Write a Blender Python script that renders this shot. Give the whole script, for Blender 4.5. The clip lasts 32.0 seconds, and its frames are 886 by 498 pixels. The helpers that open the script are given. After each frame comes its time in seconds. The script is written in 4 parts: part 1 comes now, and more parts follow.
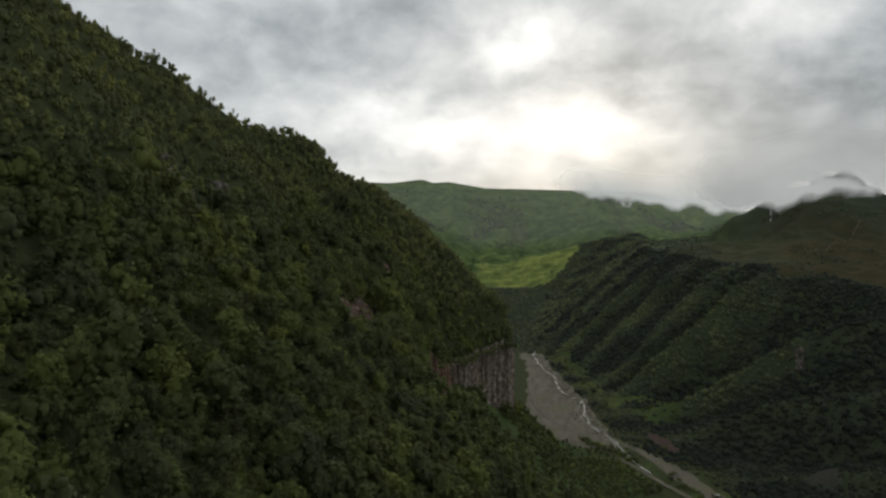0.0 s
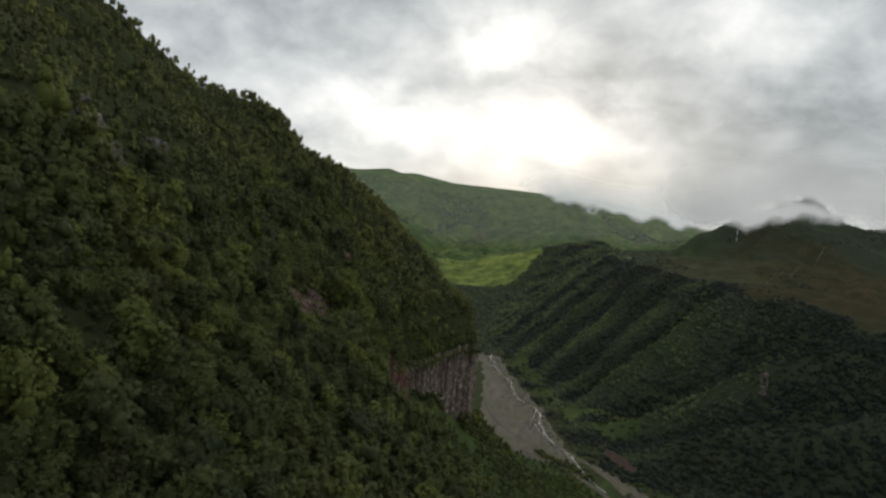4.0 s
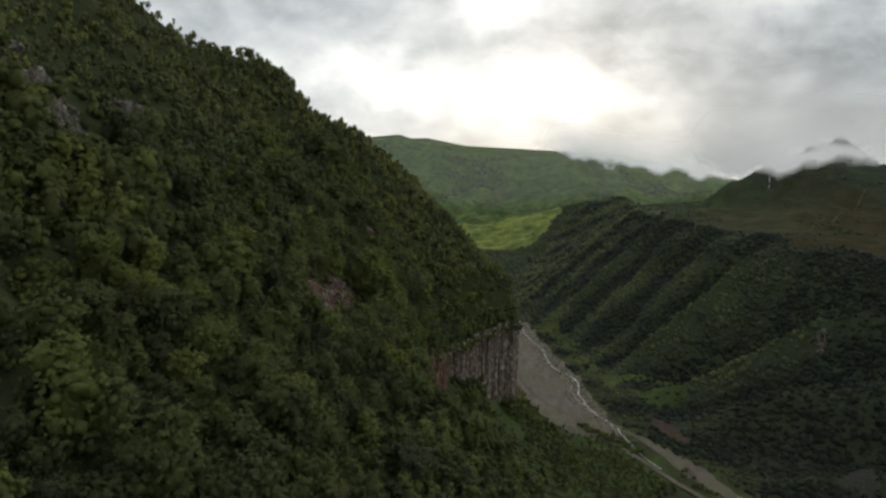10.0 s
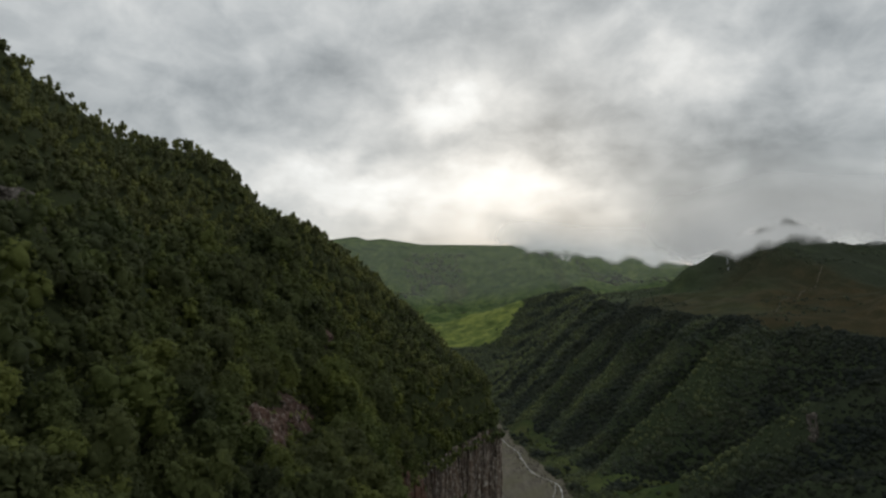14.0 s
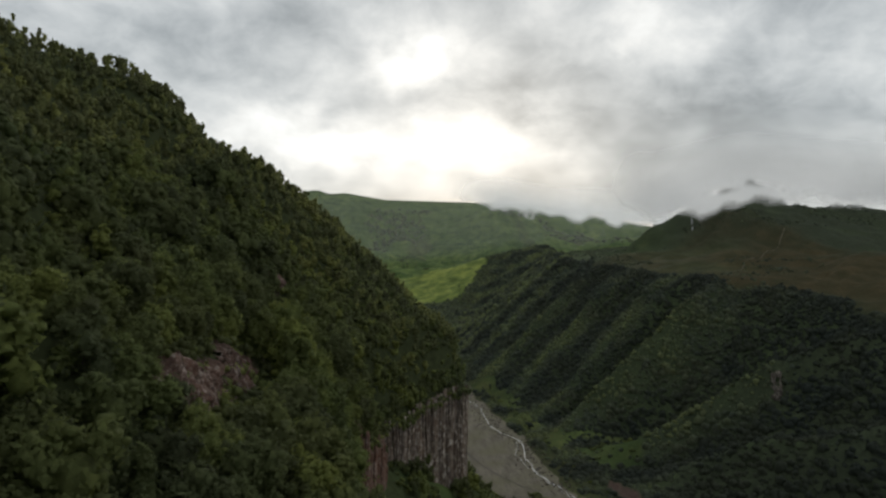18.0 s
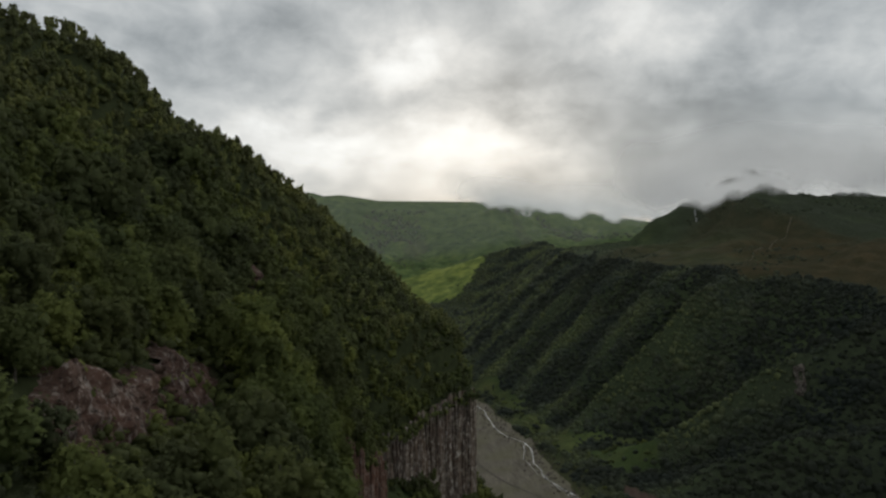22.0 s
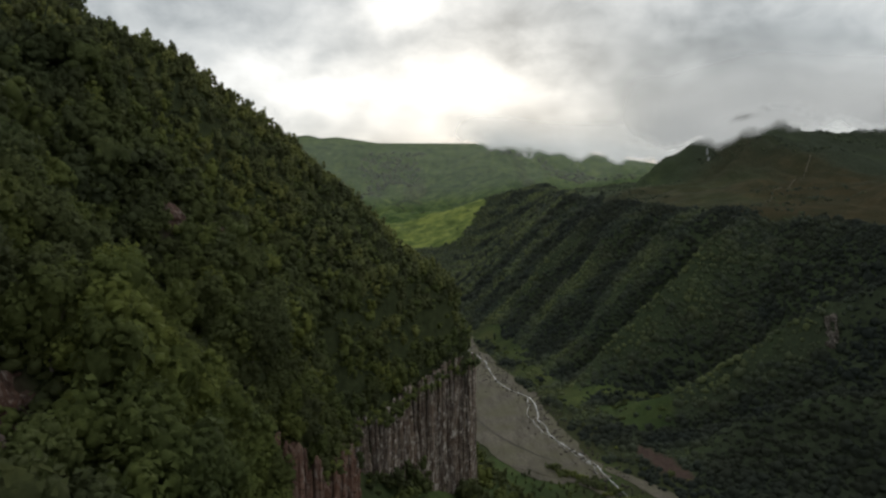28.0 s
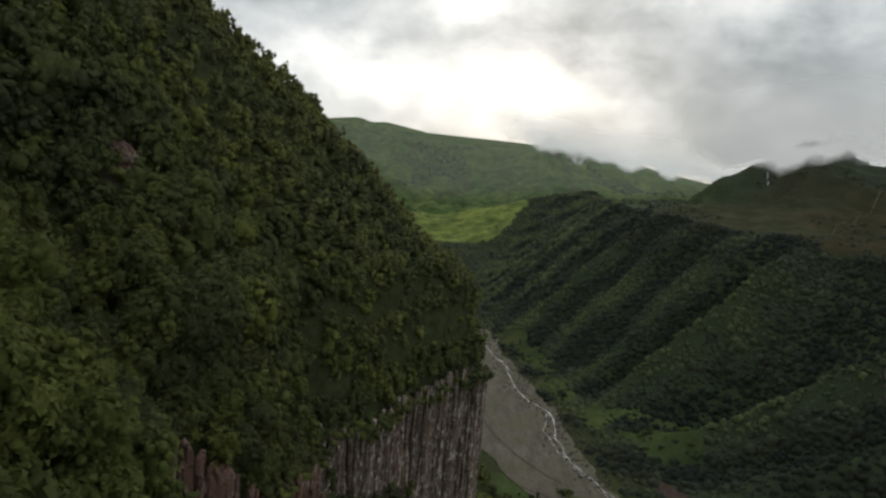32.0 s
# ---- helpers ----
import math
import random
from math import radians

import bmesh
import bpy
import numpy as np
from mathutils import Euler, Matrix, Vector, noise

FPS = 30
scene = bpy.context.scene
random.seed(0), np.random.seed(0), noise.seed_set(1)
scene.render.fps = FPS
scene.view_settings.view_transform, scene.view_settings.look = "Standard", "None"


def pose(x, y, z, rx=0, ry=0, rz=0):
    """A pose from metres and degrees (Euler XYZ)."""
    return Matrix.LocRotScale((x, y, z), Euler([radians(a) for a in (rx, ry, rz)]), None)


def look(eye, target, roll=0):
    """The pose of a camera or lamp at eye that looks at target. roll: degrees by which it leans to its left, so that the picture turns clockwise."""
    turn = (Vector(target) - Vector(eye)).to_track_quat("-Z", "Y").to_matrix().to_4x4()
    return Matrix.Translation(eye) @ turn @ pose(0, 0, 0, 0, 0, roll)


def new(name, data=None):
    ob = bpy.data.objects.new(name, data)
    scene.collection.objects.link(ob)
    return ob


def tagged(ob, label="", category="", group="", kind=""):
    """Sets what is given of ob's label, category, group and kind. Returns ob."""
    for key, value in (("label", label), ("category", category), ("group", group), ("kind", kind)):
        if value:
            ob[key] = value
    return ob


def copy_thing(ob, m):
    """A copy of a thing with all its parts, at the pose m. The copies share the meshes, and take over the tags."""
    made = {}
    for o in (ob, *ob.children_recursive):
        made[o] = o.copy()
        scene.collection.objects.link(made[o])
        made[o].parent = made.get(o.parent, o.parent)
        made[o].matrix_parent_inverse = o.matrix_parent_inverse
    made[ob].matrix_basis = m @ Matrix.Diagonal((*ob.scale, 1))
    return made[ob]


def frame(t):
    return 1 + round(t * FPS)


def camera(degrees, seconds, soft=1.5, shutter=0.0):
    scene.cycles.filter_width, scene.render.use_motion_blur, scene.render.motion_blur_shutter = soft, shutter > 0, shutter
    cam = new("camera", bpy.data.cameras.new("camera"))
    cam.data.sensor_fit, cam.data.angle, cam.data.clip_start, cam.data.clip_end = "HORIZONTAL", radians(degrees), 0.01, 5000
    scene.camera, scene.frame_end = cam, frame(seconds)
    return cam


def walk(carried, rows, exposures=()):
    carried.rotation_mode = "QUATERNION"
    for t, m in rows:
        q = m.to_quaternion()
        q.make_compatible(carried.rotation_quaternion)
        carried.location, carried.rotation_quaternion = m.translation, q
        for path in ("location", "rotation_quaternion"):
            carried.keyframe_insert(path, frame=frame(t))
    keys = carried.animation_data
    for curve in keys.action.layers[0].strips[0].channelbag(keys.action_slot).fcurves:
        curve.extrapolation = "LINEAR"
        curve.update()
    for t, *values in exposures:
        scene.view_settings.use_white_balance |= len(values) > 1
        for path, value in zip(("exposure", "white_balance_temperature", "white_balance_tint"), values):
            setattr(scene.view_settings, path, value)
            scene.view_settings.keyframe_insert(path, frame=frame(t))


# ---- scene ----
# ------------------------------------------------------------------ camera
cam = camera(66.16, 32.0, soft=2.5)
PATH = [
    (0, (0.07, 0.01, 230.07), (-9.08, 99.55, 227.27), 0.40),
    (0.5, (-0.94, 4.99, 230.41), (-12.98, 104.24, 232.51), -1.90),
    (1, (-2.01, 9.84, 230.53), (-19.89, 108.22, 231.62), 0.17),
    (1.5, (-3.03, 14.76, 230.57), (-14.33, 114.12, 229.90), -3.84),
    (2, (-4.14, 19.82, 230.48), (-10.96, 119.45, 225.27), 0.10),
    (2.5, (-5.19, 25.04, 230.20), (-11.08, 124.67, 223.91), 0.24),
    (3, (-6.16, 30.46, 229.76), (-10.43, 130.12, 222.66), 5.76),
    (3.5, (-7.02, 35.84, 229.31), (-11.94, 135.60, 224.48), 5.26),
    (4, (-7.92, 41.03, 229.03), (-11.35, 140.91, 225.48), 5.39),
    (4.5, (-8.95, 45.81, 229.24), (-12.49, 145.63, 224.39), 4.85),
    (6.5, (-13.33, 63.26, 230.45), (-17.44, 162.91, 223.19), 2.23),
    (7, (-14.44, 67.54, 230.37), (-19.39, 167.15, 223.07), 4.42),
    (7.5, (-15.29, 71.86, 230.06), (-21.62, 171.59, 226.27), 1.91),
    (8, (-16.33, 75.92, 229.75), (-22.39, 175.66, 225.75), 1.84),
    (8.5, (-17.41, 79.84, 229.54), (-23.84, 179.53, 224.90), 1.75),
    (9, (-18.60, 83.77, 229.36), (-23.56, 183.19, 219.84), 1.48),
    (9.5, (-19.81, 87.88, 229.06), (-25.49, 187.45, 221.70), 0.01),
    (10, (-21.20, 92.12, 228.59), (-26.40, 191.59, 219.72), 2.12),
    (10.5, (-22.80, 96.73, 228.10), (-20.65, 196.02, 216.36), 5.49),
    (11, (-23.70, 101.86, 227.19), (-29.63, 201.27, 218.08), 2.76),
    (11.5, (-24.37, 107.24, 226.36), (-40.67, 205.86, 223.47), -0.83),
    (12, (-25.19, 112.49, 226.06), (-45.22, 210.44, 228.39), 1.33),
    (12.5, (-25.87, 117.68, 225.96), (-38.26, 216.88, 228.26), -0.78),
    (13, (-26.56, 122.68, 226.04), (-32.49, 222.50, 227.33), -2.93),
    (13.5, (-27.07, 127.46, 226.11), (-32.36, 227.18, 231.31), -2.39),
    (14, (-27.72, 131.70, 226.05), (-26.99, 231.53, 231.75), -0.82),
    (14.5, (-28.43, 135.31, 225.82), (-27.03, 235.30, 225.46), -0.22),
    (16.5, (-30.49, 148.03, 224.35), (-31.67, 247.82, 218.04), -0.15),
    (17, (-30.22, 152.08, 223.11), (-24.87, 251.55, 214.37), 3.62),
    (17.5, (-29.77, 157.04, 221.59), (-24.31, 256.61, 214.12), -0.41),
    (18, (-29.27, 162.58, 220.20), (-23.12, 262.39, 219.63), 0.29),
    (18.5, (-29.24, 168.11, 219.19), (-14.34, 266.98, 217.83), -0.77),
    (19, (-29.41, 173.24, 218.51), (-14.22, 272.06, 216.63), -2.08),
    (19.5, (-29.49, 177.92, 217.84), (-21.17, 277.50, 213.94), 1.62),
    (20, (-29.52, 182.48, 217.40), (-22.96, 282.18, 213.38), -2.67),
    (20.5, (-29.55, 187.14, 216.79), (-21.22, 286.72, 212.88), -1.61),
    (21, (-29.64, 192.03, 215.88), (-18.63, 291.37, 212.64), -3.10),
    (21.5, (-29.50, 196.98, 214.92), (-18.95, 296.37, 211.75), -2.42),
    (22, (-29.09, 201.93, 213.74), (-22.43, 301.71, 213.32), -1.05),
    (22.5, (-28.89, 206.97, 212.75), (-21.15, 306.67, 212.71), -3.85),
    (23, (-29.06, 212.09, 212.03), (-18.31, 311.47, 209.20), -1.91),
    (23.5, (-29.16, 217.49, 211.31), (-15.54, 316.53, 208.84), -2.02),
    (24, (-29.00, 222.98, 210.49), (-11.79, 321.42, 206.92), -7.07),
    (24.5, (-28.14, 228.34, 209.69), (-16.25, 327.61, 207.67), -6.54),
    (25, (-27.34, 233.32, 209.20), (-20.22, 333.03, 206.44), -2.64),
    (25.5, (-26.40, 238.33, 208.75), (-19.62, 338.05, 211.96), 1.49),
    (27.5, (-22.93, 258.16, 210.09), (-13.28, 357.36, 201.97), 3.78),
    (28, (-21.79, 262.66, 210.30), (-15.39, 362.08, 201.62), -1.34),
    (28.5, (-20.63, 267.14, 210.22), (-21.32, 366.56, 199.53), 0.25),
    (29, (-19.52, 271.63, 209.49), (-21.04, 371.29, 201.39), -2.30),
    (29.5, (-18.44, 276.35, 208.55), (-14.99, 375.93, 200.07), 0.44),
    (30, (-17.48, 281.08, 207.66), (-10.94, 380.84, 205.53), 0.78),
    (30.5, (-16.66, 285.60, 207.17), (-11.94, 384.96, 196.93), 3.11),
    (31, (-15.77, 289.92, 206.85), (-9.53, 389.34, 198.13), 4.96),
    (31.5, (-14.86, 294.18, 206.47), (-7.86, 393.53, 197.49), 1.94),
    (32, (-13.81, 298.39, 206.03), (-12.99, 397.93, 196.46), 5.04),
]
EXPOSURES = [(0, 0.0), (2, -0.02), (4, 0.12), (9, 0.14), (11, 0.2), (12.5, 0.07), (14, -0.16), (17, 0.04), (18, 0.07), (19, -0.22), (20, -0.22), (25, -0.1), (28, 0.1), (29, 0.22), (30, 0.18), (32, 0.14)]
walk(cam, [(t, look(e, g, r)) for t, e, g, r in PATH], EXPOSURES)

# ------------------------------------------------------------------ small helpers


def smooth(a, b, v):
    k = np.clip((v - a) / (b - a), 0, 1)
    return k * k * (3 - 2 * k)


def lattice(ix, iy, seed):
    h = (ix.astype(np.int64) * 374761393 + iy.astype(np.int64) * 668265263 + seed * 974711) & 0xFFFFFFFF
    h = ((h ^ (h >> 13)) * 1274126177) & 0xFFFFFFFF
    return ((h ^ (h >> 16)) & 0xFFFFFF) / float(0xFFFFFF)


def value_noise(x, y, seed=0):
    """Smooth noise of the plan, -1 to 1."""
    x, y = np.asarray(x, float), np.asarray(y, float)
    ix, iy = np.floor(x), np.floor(y)
    u, v = x - ix, y - iy
    u, v = u * u * (3 - 2 * u), v * v * (3 - 2 * v)
    a, b = lattice(ix, iy, seed), lattice(ix + 1, iy, seed)
    c, d = lattice(ix, iy + 1, seed), lattice(ix + 1, iy + 1, seed)
    return 2 * ((a * (1 - u) + b * u) * (1 - v) + (c * (1 - u) + d * u) * v) - 1


def fractal(x, y, size, seed=0, octaves=4):
    total, amp = 0.0, 0.5
    for k in range(octaves):
        total = total + amp * value_noise(x / size, y / size, seed + 17 * k)
        size, amp = size / 2.03, amp / 2
    return total


def mesh_of(name, verts, faces, mats=(), smooth_shade=False, index=None, floats=None):
    """A mesh from arrays: verts (n, 3), faces (m, 3) or (m, 4)."""
    verts, faces = np.asarray(verts, np.float32), np.asarray(faces, np.int32)
    me = bpy.data.meshes.new(name)
    k = faces.shape[1]
    me.vertices.add(len(verts))
    me.vertices.foreach_set("co", verts.ravel())
    me.loops.add(faces.size)
    me.loops.foreach_set("vertex_index", faces.ravel())
    me.polygons.add(len(faces))
    me.polygons.foreach_set("loop_start", np.arange(0, faces.size, k, dtype=np.int32))
    me.polygons.foreach_set("use_smooth", np.full(len(faces), smooth_shade))
    for m in mats:
        me.materials.append(m)
    if index is not None:
        me.polygons.foreach_set("material_index", np.asarray(index, np.int32))
    for key, values in (floats or {}).items():
        at = me.attributes.new(key, "FLOAT", "POINT")
        at.data.foreach_set("value", np.asarray(values, np.float32))
    me.update(calc_edges=True)
    return me


def thing(name, label, category, me=None, group="", kind=""):
    return tagged(new(name, me), label, category, group, kind)


def part(name, me, parent, label=""):
    ob = new(name, me)
    ob.parent = parent
    return tagged(ob, label)


# ------------------------------------------------------------------ sky and sun
SUN_AZ, SUN_EL = radians(7.5), radians(11.0)
SUN_WAY = Vector((math.sin(SUN_AZ) * math.cos(SUN_EL), math.cos(SUN_AZ) * math.cos(SUN_EL), math.sin(SUN_EL)))


def sky_way(az, el):
    a, e = radians(az), radians(el)
    return (math.sin(a) * math.cos(e), math.cos(a) * math.cos(e), math.sin(e))


def build_world():
    w = bpy.data.worlds.new("overcast_sky")
    w.use_nodes = True
    scene.world = w
    nt = w.node_tree
    nt.nodes.clear()
    n, link = nt.nodes.new, nt.links.new

    def math_node(op, a, b=None):
        m = n("ShaderNodeMath")
        m.operation = op
        for k, v in enumerate((a, b)):
            if v is None:
                continue
            if isinstance(v, (int, float)):
                m.inputs[k].default_value = v
            else:
                link(v, m.inputs[k])
        return m.outputs[0]

    out, bg = n("ShaderNodeOutputWorld"), n("ShaderNodeBackground")
    sky = n("ShaderNodeTexSky")
    sky.sky_type, sky.sun_disc = "NISHITA", False
    sky.sun_elevation, sky.sun_rotation = SUN_EL, SUN_AZ
    coord = n("ShaderNodeTexCoord")
    way = coord.outputs["Generated"]
    squash = n("ShaderNodeMapping")
    squash.inputs["Scale"].default_value = (1.0, 1.0, 1.35)
    link(way, squash.inputs["Vector"])

    def clouds(scale, detail, rough, shift, distort=0.0):
        t = n("ShaderNodeTexNoise")
        move = n("ShaderNodeMapping")
        move.inputs["Location"].default_value = shift
        link(squash.outputs[0], move.inputs["Vector"])
        link(move.outputs[0], t.inputs["Vector"])
        t.inputs["Scale"].default_value = scale
        t.inputs["Detail"].default_value = detail
        t.inputs["Roughness"].default_value = rough
        t.inputs["Distortion"].default_value = distort
        return t.outputs["Fac"]

    broad = clouds(5.0, 6, 0.52, (0.3, 1.7, 0.2), 0.2)
    # the same cloud deck seen in perspective: puffs flatten towards the horizon
    split = n("ShaderNodeSeparateXYZ")
    link(way, split.inputs[0])
    lift = math_node("ADD", math_node("MAXIMUM", split.outputs["Z"], 0.0), 0.28)
    flat = n("ShaderNodeCombineXYZ")
    link(math_node("DIVIDE", split.outputs["X"], lift), flat.inputs["X"])
    link(math_node("DIVIDE", split.outputs["Y"], lift), flat.inputs["Y"])
    puffs = n("ShaderNodeTexNoise")
    link(flat.outputs[0], puffs.inputs["Vector"])
    puffs.inputs["Scale"].default_value, puffs.inputs["Detail"].default_value = 2.9, 7.0
    puffs.inputs["Roughness"].default_value, puffs.inputs["Distortion"].default_value = 0.52, 0.35
    fine = math_node("MULTIPLY_ADD", puffs.outputs["Fac"], 1.7)
    fine.node.inputs[2].default_value = -0.35
    small = clouds(15.0, 5, 0.58, (4.1, 2.2, 0.7), 0.4)
    # warped direction, so that the bright breaks in the cloud have ragged edges
    warp = n("ShaderNodeTexNoise")
    warp.inputs["Scale"].default_value = 9.0
    warp.inputs["Detail"].default_value = 5.0
    link(squash.outputs[0], warp.inputs["Vector"])
    mid = n("ShaderNodeVectorMath")
    mid.operation = "SUBTRACT"
    link(warp.outputs["Color"], mid.inputs[0])
    mid.inputs[1].default_value = (0.5, 0.5, 0.5)
    scale = n("ShaderNodeVectorMath")
    scale.operation = "SCALE"
    link(mid.outputs[0], scale.inputs[0])
    scale.inputs["Scale"].default_value = 0.16
    ragged = n("ShaderNodeVectorMath")
    ragged.operation = "ADD"
    link(way, ragged.inputs[0])
    link(scale.outputs[0], ragged.inputs[1])

    def glow(az, el, wide, high):
        """A soft brighter opening in the cloud, from its angles and half sizes in degrees."""
        off = n("ShaderNodeVectorMath")
        off.operation = "SUBTRACT"
        link(ragged.outputs[0], off.inputs[0])
        off.inputs[1].default_value = sky_way(az, el)
        size = n("ShaderNodeVectorMath")
        size.operation = "MULTIPLY"
        link(off.outputs[0], size.inputs[0])
        size.inputs[1].default_value = (1 / radians(wide), 1.0, 1 / radians(high))
        d = n("ShaderNodeVectorMath")
        d.operation = "DOT_PRODUCT"
        link(size.outputs[0], d.inputs[0])
        link(size.outputs[0], d.inputs[1])
        return math_node("POWER", 2.718, math_node("MULTIPLY", d.outputs["Value"], -1.0))

    base = math_node("ADD", 0.02, math_node("MULTIPLY", broad, 0.56))
    base = math_node("ADD", base, math_node("MULTIPLY", fine, 0.40))
    base = math_node("ADD", base, math_node("MULTIPLY", math_node("SUBTRACT", small, 0.5), 0.42))
    base = math_node("ADD", base, 0.12)
    for az, el, wide, high, amount in GLOWS:
        base = math_node("ADD", base, math_node("MULTIPLY", glow(az, el, wide, high), amount))
    tint = n("ShaderNodeValToRGB")
    tint.color_ramp.elements[0].position, tint.color_ramp.elements[0].color = 0.25, (0.83, 0.93, 1.0, 1)
    tint.color_ramp.elements[1].position, tint.color_ramp.elements[1].color = 0.85, (0.968, 0.985, 0.972, 1)
    link(base, tint.inputs[0])
    cloud = n("ShaderNodeVectorMath")
    cloud.operation = "SCALE"
    link(tint.outputs[0], cloud.inputs[0])
    link(base, cloud.inputs["Scale"])
    thin = n("ShaderNodeVectorMath")
    thin.operation = "SCALE"
    link(sky.outputs[0], thin.inputs[0])
    thin.inputs["Scale"].default_value = 0.1
    mix = n("ShaderNodeMix")
    mix.data_type = "RGBA"
    mix.inputs["Factor"].default_value = 0.95
    link(thin.outputs[0], mix.inputs["A"])
    link(cloud.outputs[0], mix.inputs["B"])
    link(mix.outputs["Result"], bg.inputs["Color"])
    bg.inputs["Strength"].default_value = 1.0
    link(bg.outputs[0], out.inputs["Surface"])


GLOWS = [(7, 8.0, 7, 2.6, 0.37), (-7, 8.5, 9, 2.4, 0.32), (1.0, 15.0, 4.5, 2.6, 0.52), (20, 17, 4, 3, 0.35), (1, 7.0, 15, 5.0, 0.12),
         (-14, 12, 3.5, 2.0, -0.05), (11, 12.0, 6, 1.8, -0.16), (-12, 16, 9, 3.0, -0.10), (30, 9, 9, 5, -0.15), (26, 4.5, 9, 3, -0.12), (22, 9, 6, 3, -0.08)]
build_world()

sun = new("sun", bpy.data.lights.new("sun", "SUN"))
sun.data.energy, sun.data.angle, sun.data.color = 0.7, radians(18), (1.0, 0.95, 0.86)
sun.matrix_world = look(SUN_WAY * 100, (0, 0, 0))

# ------------------------------------------------------------------ materials


def material(name):
    m = bpy.data.materials.new(name)
    m.use_nodes = True
    nt = m.node_tree
    bsdf = nt.nodes["Principled BSDF"]
    bsdf.inputs["Specular IOR Level"].default_value = 0.25
    return m, nt, bsdf


def ramp(nt, fac, stops):
    r = nt.nodes.new("ShaderNodeValToRGB")
    els = r.color_ramp.elements
    while len(els) < len(stops):
        els.new(0.5)
    for e, (p, c) in zip(els, stops):
        e.position, e.color = p, (*c, 1)
    nt.links.new(fac, r.inputs[0])
    return r.outputs[0]


def noise_fac(nt, scale, detail=4, rough=0.55, stretch=(1, 1, 1)):
    geo = nt.nodes.new("ShaderNodeNewGeometry")
    mp = nt.nodes.new("ShaderNodeMapping")
    mp.inputs["Scale"].default_value = stretch
    t = nt.nodes.new("ShaderNodeTexNoise")
    t.inputs["Scale"].default_value, t.inputs["Detail"].default_value, t.inputs["Roughness"].default_value = scale, detail, rough
    nt.links.new(geo.outputs["Position"], mp.inputs["Vector"])
    nt.links.new(mp.outputs[0], t.inputs["Vector"])
    return t.outputs["Fac"]


def mixed(nt, fac, a, b, blend="MIX"):
    m = nt.nodes.new("ShaderNodeMix")
    m.data_type, m.blend_type = "RGBA", blend
    for key, v in (("Factor", fac), ("A", a), ("B", b)):
        if isinstance(v, (int, float)):
            m.inputs[key].default_value = v
        elif isinstance(v, tuple):
            m.inputs[key].default_value = (*v, 1)
        else:
            nt.links.new(v, m.inputs[key])
    return m.outputs["Result"]


def bumped(nt, bsdf, fac, strength, distance):
    b = nt.nodes.new("ShaderNodeBump")
    b.inputs["Strength"].default_value, b.inputs["Distance"].default_value = strength, distance
    nt.links.new(fac, b.inputs["Height"])
    nt.links.new(b.outputs[0], bsdf.inputs["Normal"])


def attribute(nt, key):
    a = nt.nodes.new("ShaderNodeAttribute")
    a.attribute_name = key
    return a.outputs["Fac"]


def leaf_material(name, stops, thin=0.3, own=True, grain=1.6):
    m, nt, bsdf = material(name)
    info = nt.nodes.new("ShaderNodeObjectInfo")
    add = nt.nodes.new("ShaderNodeMath")
    add.operation = "ADD"
    nt.links.new(attribute(nt, "tint"), add.inputs[0])
    nt.links.new(info.outputs["Random"], add.inputs[1])
    wrap = nt.nodes.new("ShaderNodeMath")
    wrap.operation = "FRACT"
    nt.links.new(add.outputs[0], wrap.inputs[0])
    col = ramp(nt, wrap.outputs[0] if own else attribute(nt, "tint"), stops)
    col = mixed(nt, 0.75, col, ramp(nt, noise_fac(nt, 1.1, 3), [(0.3, (0.74, 0.76, 0.74)), (0.7, (1.2, 1.18, 1.12))]), "MULTIPLY")
    col = mixed(nt, 0.6, col, ramp(nt, noise_fac(nt, 0.022, 3), [(0.35, (0.72, 0.74, 0.84)), (0.65, (1.28, 1.16, 0.92))]), "MULTIPLY")
    nt.links.new(col, bsdf.inputs["Base Color"])
    bsdf.inputs["Roughness"].default_value = 0.8
    bsdf.inputs["Specular IOR Level"].default_value = 0.08
    bumped(nt, bsdf, noise_fac(nt, grain, 4, 0.7), 0.9, 0.9 / grain)
    tr = nt.nodes.new("ShaderNodeBsdfTranslucent")
    nt.links.new(col, tr.inputs["Color"])
    mix = nt.nodes.new("ShaderNodeMixShader")
    mix.inputs[0].default_value = thin
    nt.links.new(bsdf.outputs[0], mix.inputs[1])
    nt.links.new(tr.outputs[0], mix.inputs[2])
    nt.links.new(mix.outputs[0], nt.nodes["Material Output"].inputs["Surface"])
    return m


LEAF = leaf_material("broad_leaves", [(0.0, (0.092, 0.106, 0.056)), (0.2, (0.130, 0.156, 0.064)), (0.38, (0.100, 0.118, 0.062)),
                                      (0.55, (0.150, 0.184, 0.066)), (0.72, (0.108, 0.126, 0.066)), (0.86, (0.164, 0.198, 0.070)), (1.0, (0.202, 0.234, 0.076))], 0.42)
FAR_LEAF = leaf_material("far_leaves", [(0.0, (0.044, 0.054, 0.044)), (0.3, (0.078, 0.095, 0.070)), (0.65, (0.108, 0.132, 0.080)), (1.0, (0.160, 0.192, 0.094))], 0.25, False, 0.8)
STAND_LEAF = leaf_material("light_leaves", [(0.0, (0.110, 0.134, 0.050)), (0.5, (0.152, 0.186, 0.060)), (1.0, (0.196, 0.230, 0.070))], 0.42)
# lighter copy of the leaf colours: skylight and haze painted into the foliage
SKYLIT_LEAF = leaf_material("skylit_leaves", [(0.0, (0.110, 0.122, 0.060)), (0.4, (0.144, 0.160, 0.074)), (0.7, (0.178, 0.200, 0.078)), (1.0, (0.222, 0.240, 0.086))], 0.25, False)


